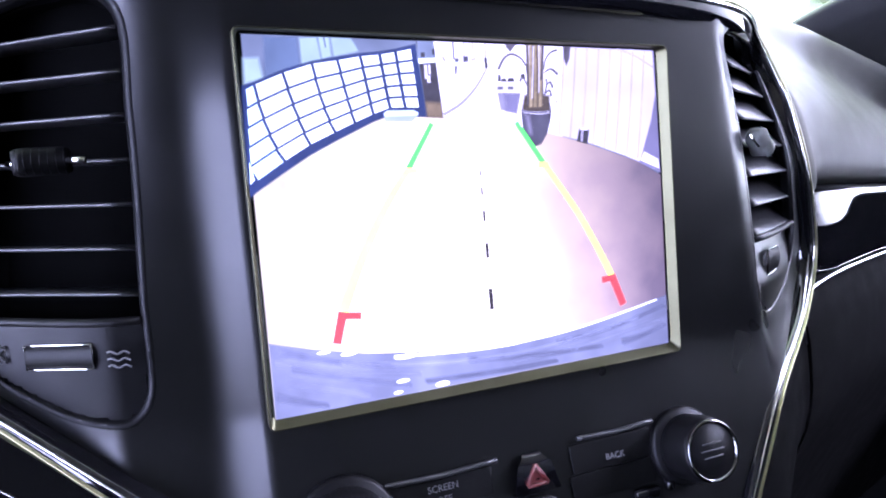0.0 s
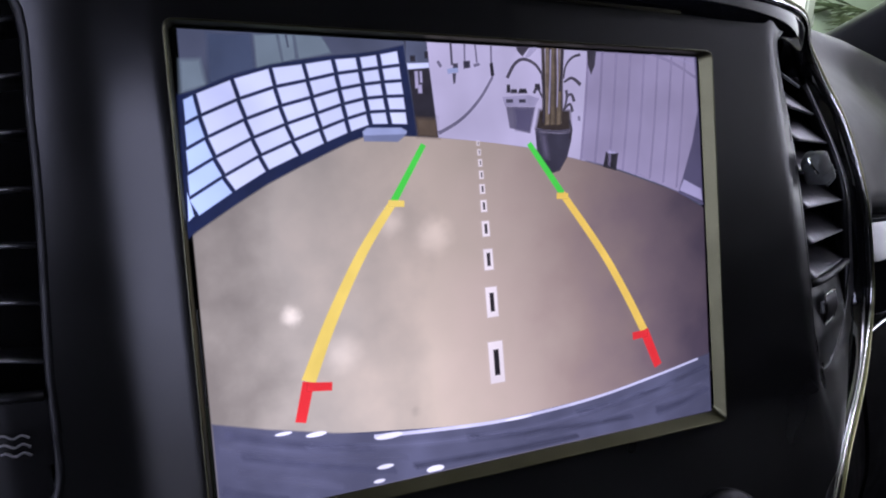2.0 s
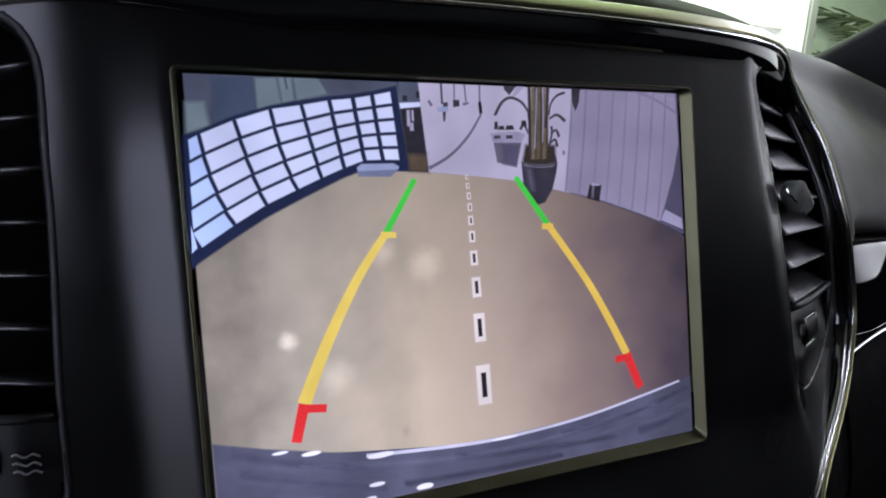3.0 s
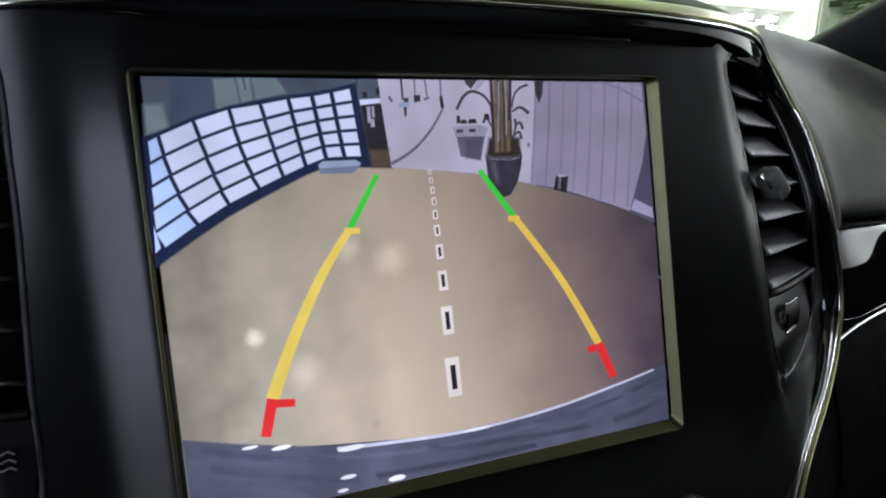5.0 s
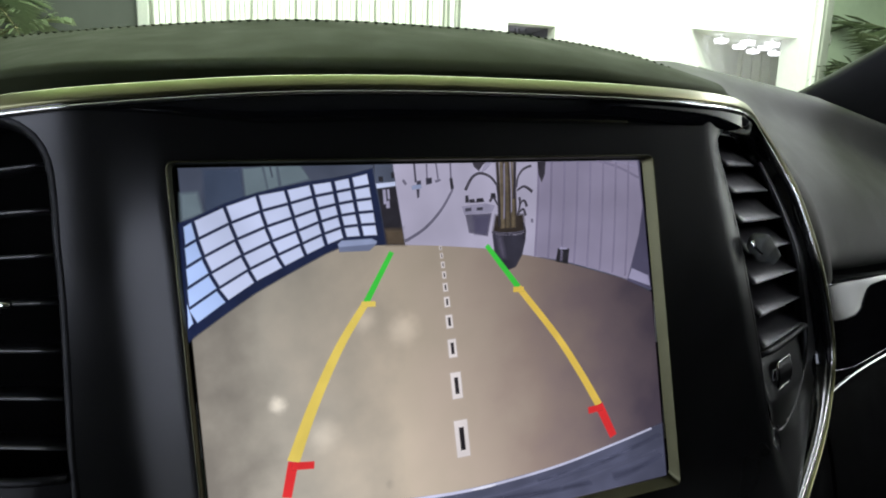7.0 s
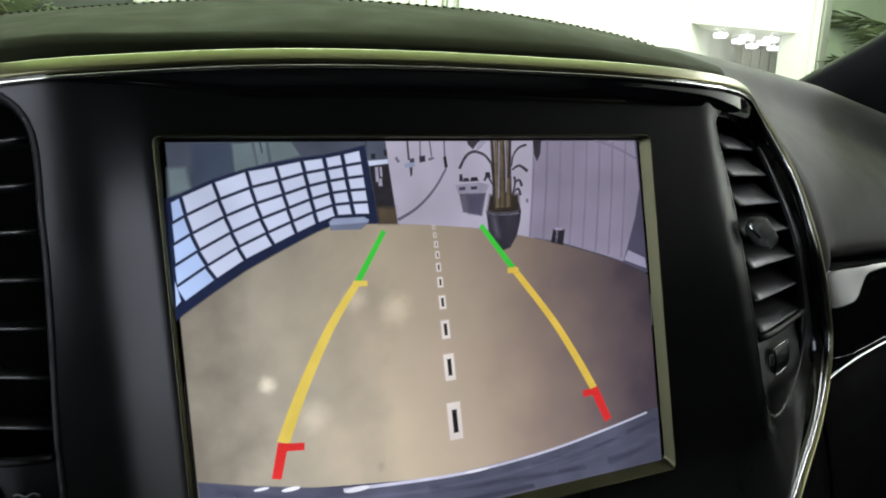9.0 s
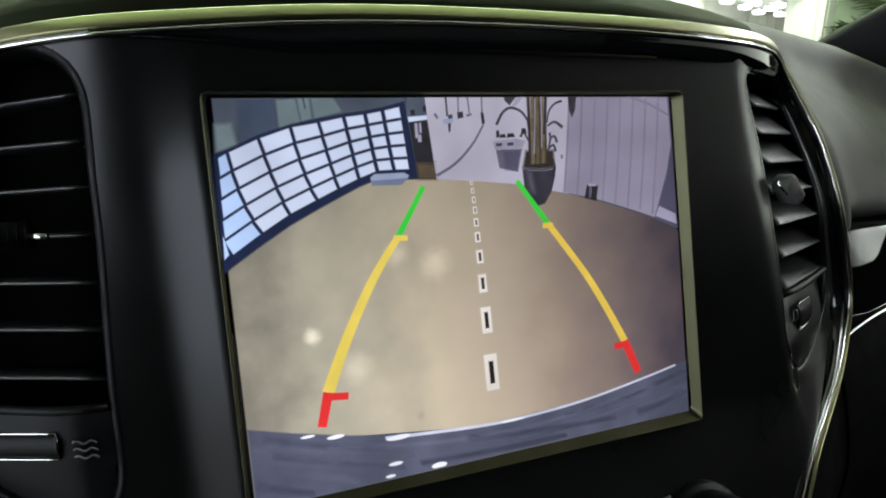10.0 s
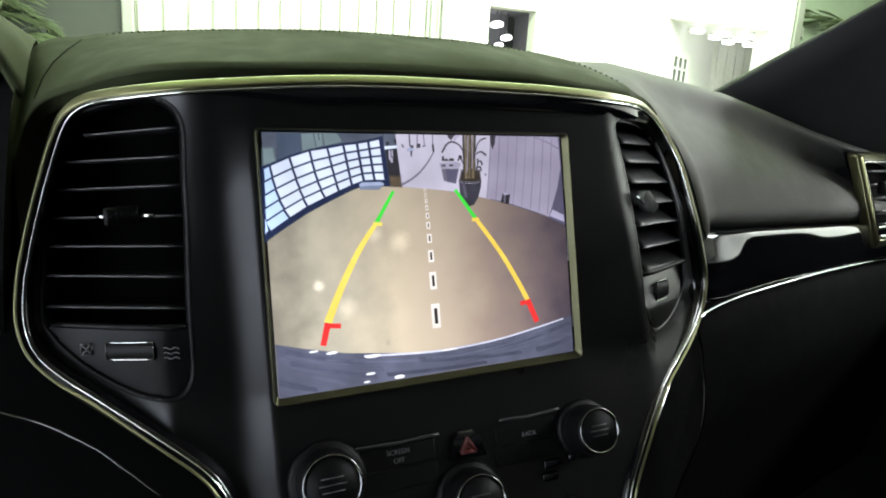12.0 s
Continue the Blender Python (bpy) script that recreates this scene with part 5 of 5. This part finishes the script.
# Lamp reflections in the doorway, built as glowing discs on rods.
for lx, lz, lw in ((2.80, 2.08, 0.07), (2.92, 1.96, 0.06), (2.62, 1.90, 0.09), (2.84, 1.88, 0.05)):
    lamp = thing("lamp_reflection", "glowing disc for a lamp reflection in the dark doorway", "lamp", Matrix.Translation((lx, 6.2, lz)), "lamps of the back room")
    part("lens", lathe([(0, lw), (0.02, lw), (0.03, lw * 0.6)], (0, 0, 0), (0, -0.3, -1), 16), LAMP_ON, lamp)
    part("rod", tube([(0, 0, 0.0), (0, 0, 2.2 - lz)], 0.006), DARK_ROOM, lamp)

# alcove with a small window
def upright(name, a, b, z0, z1, mat, label):
    """A wall 0.1 thick on the plan line a to b."""
    a, b = Vector((*a, 0)), Vector((*b, 0))
    n = (b - a).normalized().cross((0, 0, 1)) * -0.1
    bm = bmesh.new()
    vs = [bm.verts.new(p + Vector((0, 0, z))) for z in (z0, z1) for p in (a, b, b + n, a + n)]
    for f in ((0, 1, 2, 3), (4, 5, 6, 7), (0, 1, 5, 4), (1, 2, 6, 5), (2, 3, 7, 6), (3, 0, 4, 7)):
        bm.faces.new([vs[i] for i in f])
    bmesh.ops.recalc_face_normals(bm, faces=bm.faces[:])
    return fixed(name, bm, mat, label)


upright("wall_alcove_1", (4.0, 5.0), (5.45, 6.0), 0, 2.14, WALL, "white side wall of the alcove")
upright("wall_alcove_2", (5.45, 6.0), (7.3, 6.0), 0, 2.14, RIB, "white ribbed back wall of the alcove")
bm = bmesh.new()
plan = ((4.0, 5.0), (5.6, 5.0), (7.3, 6.2), (4.0, 6.2))
lower_face = bm.faces.new([bm.verts.new((x, y, 2.14)) for x, y in plan])
grown = bmesh.ops.extrude_face_region(bm, geom=[lower_face])
bmesh.ops.translate(bm, verts=[v for v in grown["geom"] if isinstance(v, bmesh.types.BMVert)], vec=(0, 0, 0.1))
bmesh.ops.recalc_face_normals(bm, faces=bm.faces[:])
fixed("ceiling_3", bm, WALL, "white alcove ceiling")
upright("wall_alcove_3", (5.62, 5.22), (7.3, 6.2), 0, 2.14, WALL, "white side wall of the alcove")
fixed("wall_north_9", box(4.0, 5.3, 5.0, 5.1, 2.24, 3.3), WALL, "white wall over the alcove")
fixed("wall_north_10", box(5.24, 5.36, 4.95, 5.2, 0, 3.3), WALL, "white wall end")
fixed("trim_post_4", box(5.38, 5.44, 4.92, 5.1, 0, 3.3, 0.01), WALL, "white window post")
fixed("trim_post_5", box(5.45, 5.54, 4.90, 5.1, 0, 3.3, 0.01), ALU, "grey window post")
fixed("wall_north_11", box(5.62, 10, 5.22, 5.32, 0, 3.3), GREEN_WALL, "pale green wall behind the palm")
for i in range(13):
    panel = part("panel", box(5.50 + 0.13 * i, 5.62 + 0.13 * i, 5.97, 5.995, 0.02, 2.10, 0.004), RIB, bpy.data.objects["wall_alcove_2"], smooth=False)
along = Vector((1.45, 1.0, 0)).normalized()
turn = math.degrees(math.atan2(1.0, 1.45))
win = thing("window_1", "small white six-pane window in the alcove's side wall", "window", Matrix.Translation((4.17, 5.107, 0)) @ pose(0, 0, 0, 0, 0, turn), kind="structure")
PANE = material("grey_window_glass", (0.06, 0.07, 0.07), 0.15, grain=5)
for c in range(3):
    for r in range(2):
        part("pane", box(0.02 + 0.16 * c, 0.165 + 0.16 * c, -0.015, -0.005, 1.60 + 0.12 * r, 1.705 + 0.12 * r), PANE, win, smooth=False)
for c in range(4):
    part("window_frame", box(0.16 * c, 0.02 + 0.16 * c, -0.03, 0.0, 1.56, 1.84, 0.003), WALL, win, smooth=False)
for z in (1.555, 1.705, 1.825):
    part("window_frame", box(0.0, 0.50, -0.028, 0.0, z, z + 0.018, 0.003), WALL, win, smooth=False)
for i, (bx, by, bz) in enumerate(((4.50, 5.18, 2.08), (4.80, 5.16, 2.08), (5.10, 5.16, 2.08), (4.96, 5.45, 2.08), (5.24, 5.40, 2.08), (5.36, 5.69, 2.08), (5.68, 5.72, 2.08))):
    lamp = thing("box_lamp", "small white box lamp hung under the alcove ceiling", "lamp", Matrix.Translation((bx, by, bz)), "boxes under the alcove ceiling")
    part("box_shell", box(-0.055, 0.055, -0.04, 0.04, -0.010, 0.025, 0.004), LAMP_ON, lamp, "glowing white box")
    part("diffuser", box(-0.048, 0.048, -0.033, 0.033, -0.018, -0.0105), BOX_ON, lamp, "lit diffuser")
    part("hanger", box(-0.01, 0.01, -0.01, 0.01, 0.025, 2.14 - bz), WALL, lamp)


def frond(parent, base, way, length, droop, rng):
    """A palm leaf: a bowed rib with pairs of narrow leaflets."""
    rib = [base + way * length * t + Vector((0, 0, -droop * t * t)) for t in (i / 10 for i in range(11))]
    part("rib", tube(rib, 0.006, 5, 0.002), STEM, parent)
    bm = bmesh.new()
    side = way.cross((0, 0, 1)).normalized()
    for i in range(1, 24):
        t = i / 24
        p = base + way * length * t + Vector((0, 0, -droop * t * t))
        for s in (-1, 1):
            d = (side * s * 0.75 + way * 0.65 + Vector((0, 0, rng.uniform(-0.45, 0.0)))).normalized()
            ln = length * 0.42 * math.sin(math.pi * (0.15 + 0.8 * t)) * rng.uniform(0.8, 1.1)
            w = way.cross(d).normalized().cross(d).normalized() * 0.013
            a, m, e = p, p + d * ln * 0.5, p + d * ln + Vector((0, 0, -0.04))
            vs = [bm.verts.new(q) for q in (a + w * 0.3, a - w * 0.3, m - w, e, m + w)]
            bm.faces.new(vs)
    tagged(part("foliage", bm, LEAF, parent, smooth=False), kind="stuff")


def palm(x, y, h, count, length, seed, label):
    rng = random.Random(seed)
    p = thing("potted_palm", label, "plant", Matrix.Translation((x, y, 0)), "potted palms")
    part("pot", lathe([(0, 0.13), (0.02, 0.15), (0.30, 0.20), (0.36, 0.21), (0.36, 0.18), (0.30, 0.17)], (0, 0, 0), (0, 0.0001, 1), 28), POT, p)
    for i in range(4):
        a = rng.uniform(0, 6.28)
        part("stem", tube([(0.05 * math.cos(a), 0.05 * math.sin(a), 0.3), (0.07 * math.cos(a), 0.07 * math.sin(a), h * 0.6), (0.10 * math.cos(a), 0.10 * math.sin(a), h)], 0.018, 6, 0.010), STEM, p)
    for i in range(count):
        a = 2 * math.pi * i / count + rng.uniform(-0.25, 0.25)
        up = rng.uniform(0.1, 0.9)
        way = Vector((math.cos(a), math.sin(a), up)).normalized()
        frond(p, Vector((0.08 * math.cos(a), 0.08 * math.sin(a), h * rng.uniform(0.7, 1.0))), way, length * rng.uniform(0.8, 1.1), length * rng.uniform(0.3, 0.6), rng)


palm(6.30, 4.70, 2.22, 26, 0.95, 3, "tall green palm in a dark pot by the window post")
palm(-1.45, 4.45, 1.85, 26, 0.60, 5, "green palm in a dark pot before the grey wall")
palm(6.75, 4.6, 1.9, 10, 0.8, 8, "tall green palm in a dark pot near the green wall")

# wall of lit panels at the car's rear left, as the display shows it
GLOW = bpy.data.materials.new("lit_panel")
GLOW.use_nodes = True
GLOW.node_tree.nodes["Principled BSDF"].inputs["Emission Color"].default_value = (0.86, 0.91, 1.0, 1)
GLOW.node_tree.nodes["Principled BSDF"].inputs["Emission Strength"].default_value = 4.2
lightwall = thing("light_wall", "wall of white lit panels in a dark frame", "light wall", Matrix.Translation((-2.6, -3.2, 0)))
for c in range(4):
    for r in range(5):
        part("panel", box(0.0, 0.03, 0.02 + 0.85 * c, 0.83 + 0.85 * c, 0.22 + 0.42 * r, 0.61 + 0.42 * r), GLOW, lightwall, smooth=False)
for c in range(5):
    part("mullion", box(-0.02, 0.05, -0.02 + 0.85 * c, 0.02 + 0.85 * c, 0.0, 2.32), DARK_ROOM, lightwall, smooth=False)
for r in range(6):
    part("rail", box(-0.02, 0.045, 0.0, 3.4, 0.17 + 0.42 * r, 0.22 + 0.42 * r), DARK_ROOM, lightwall, smooth=False)
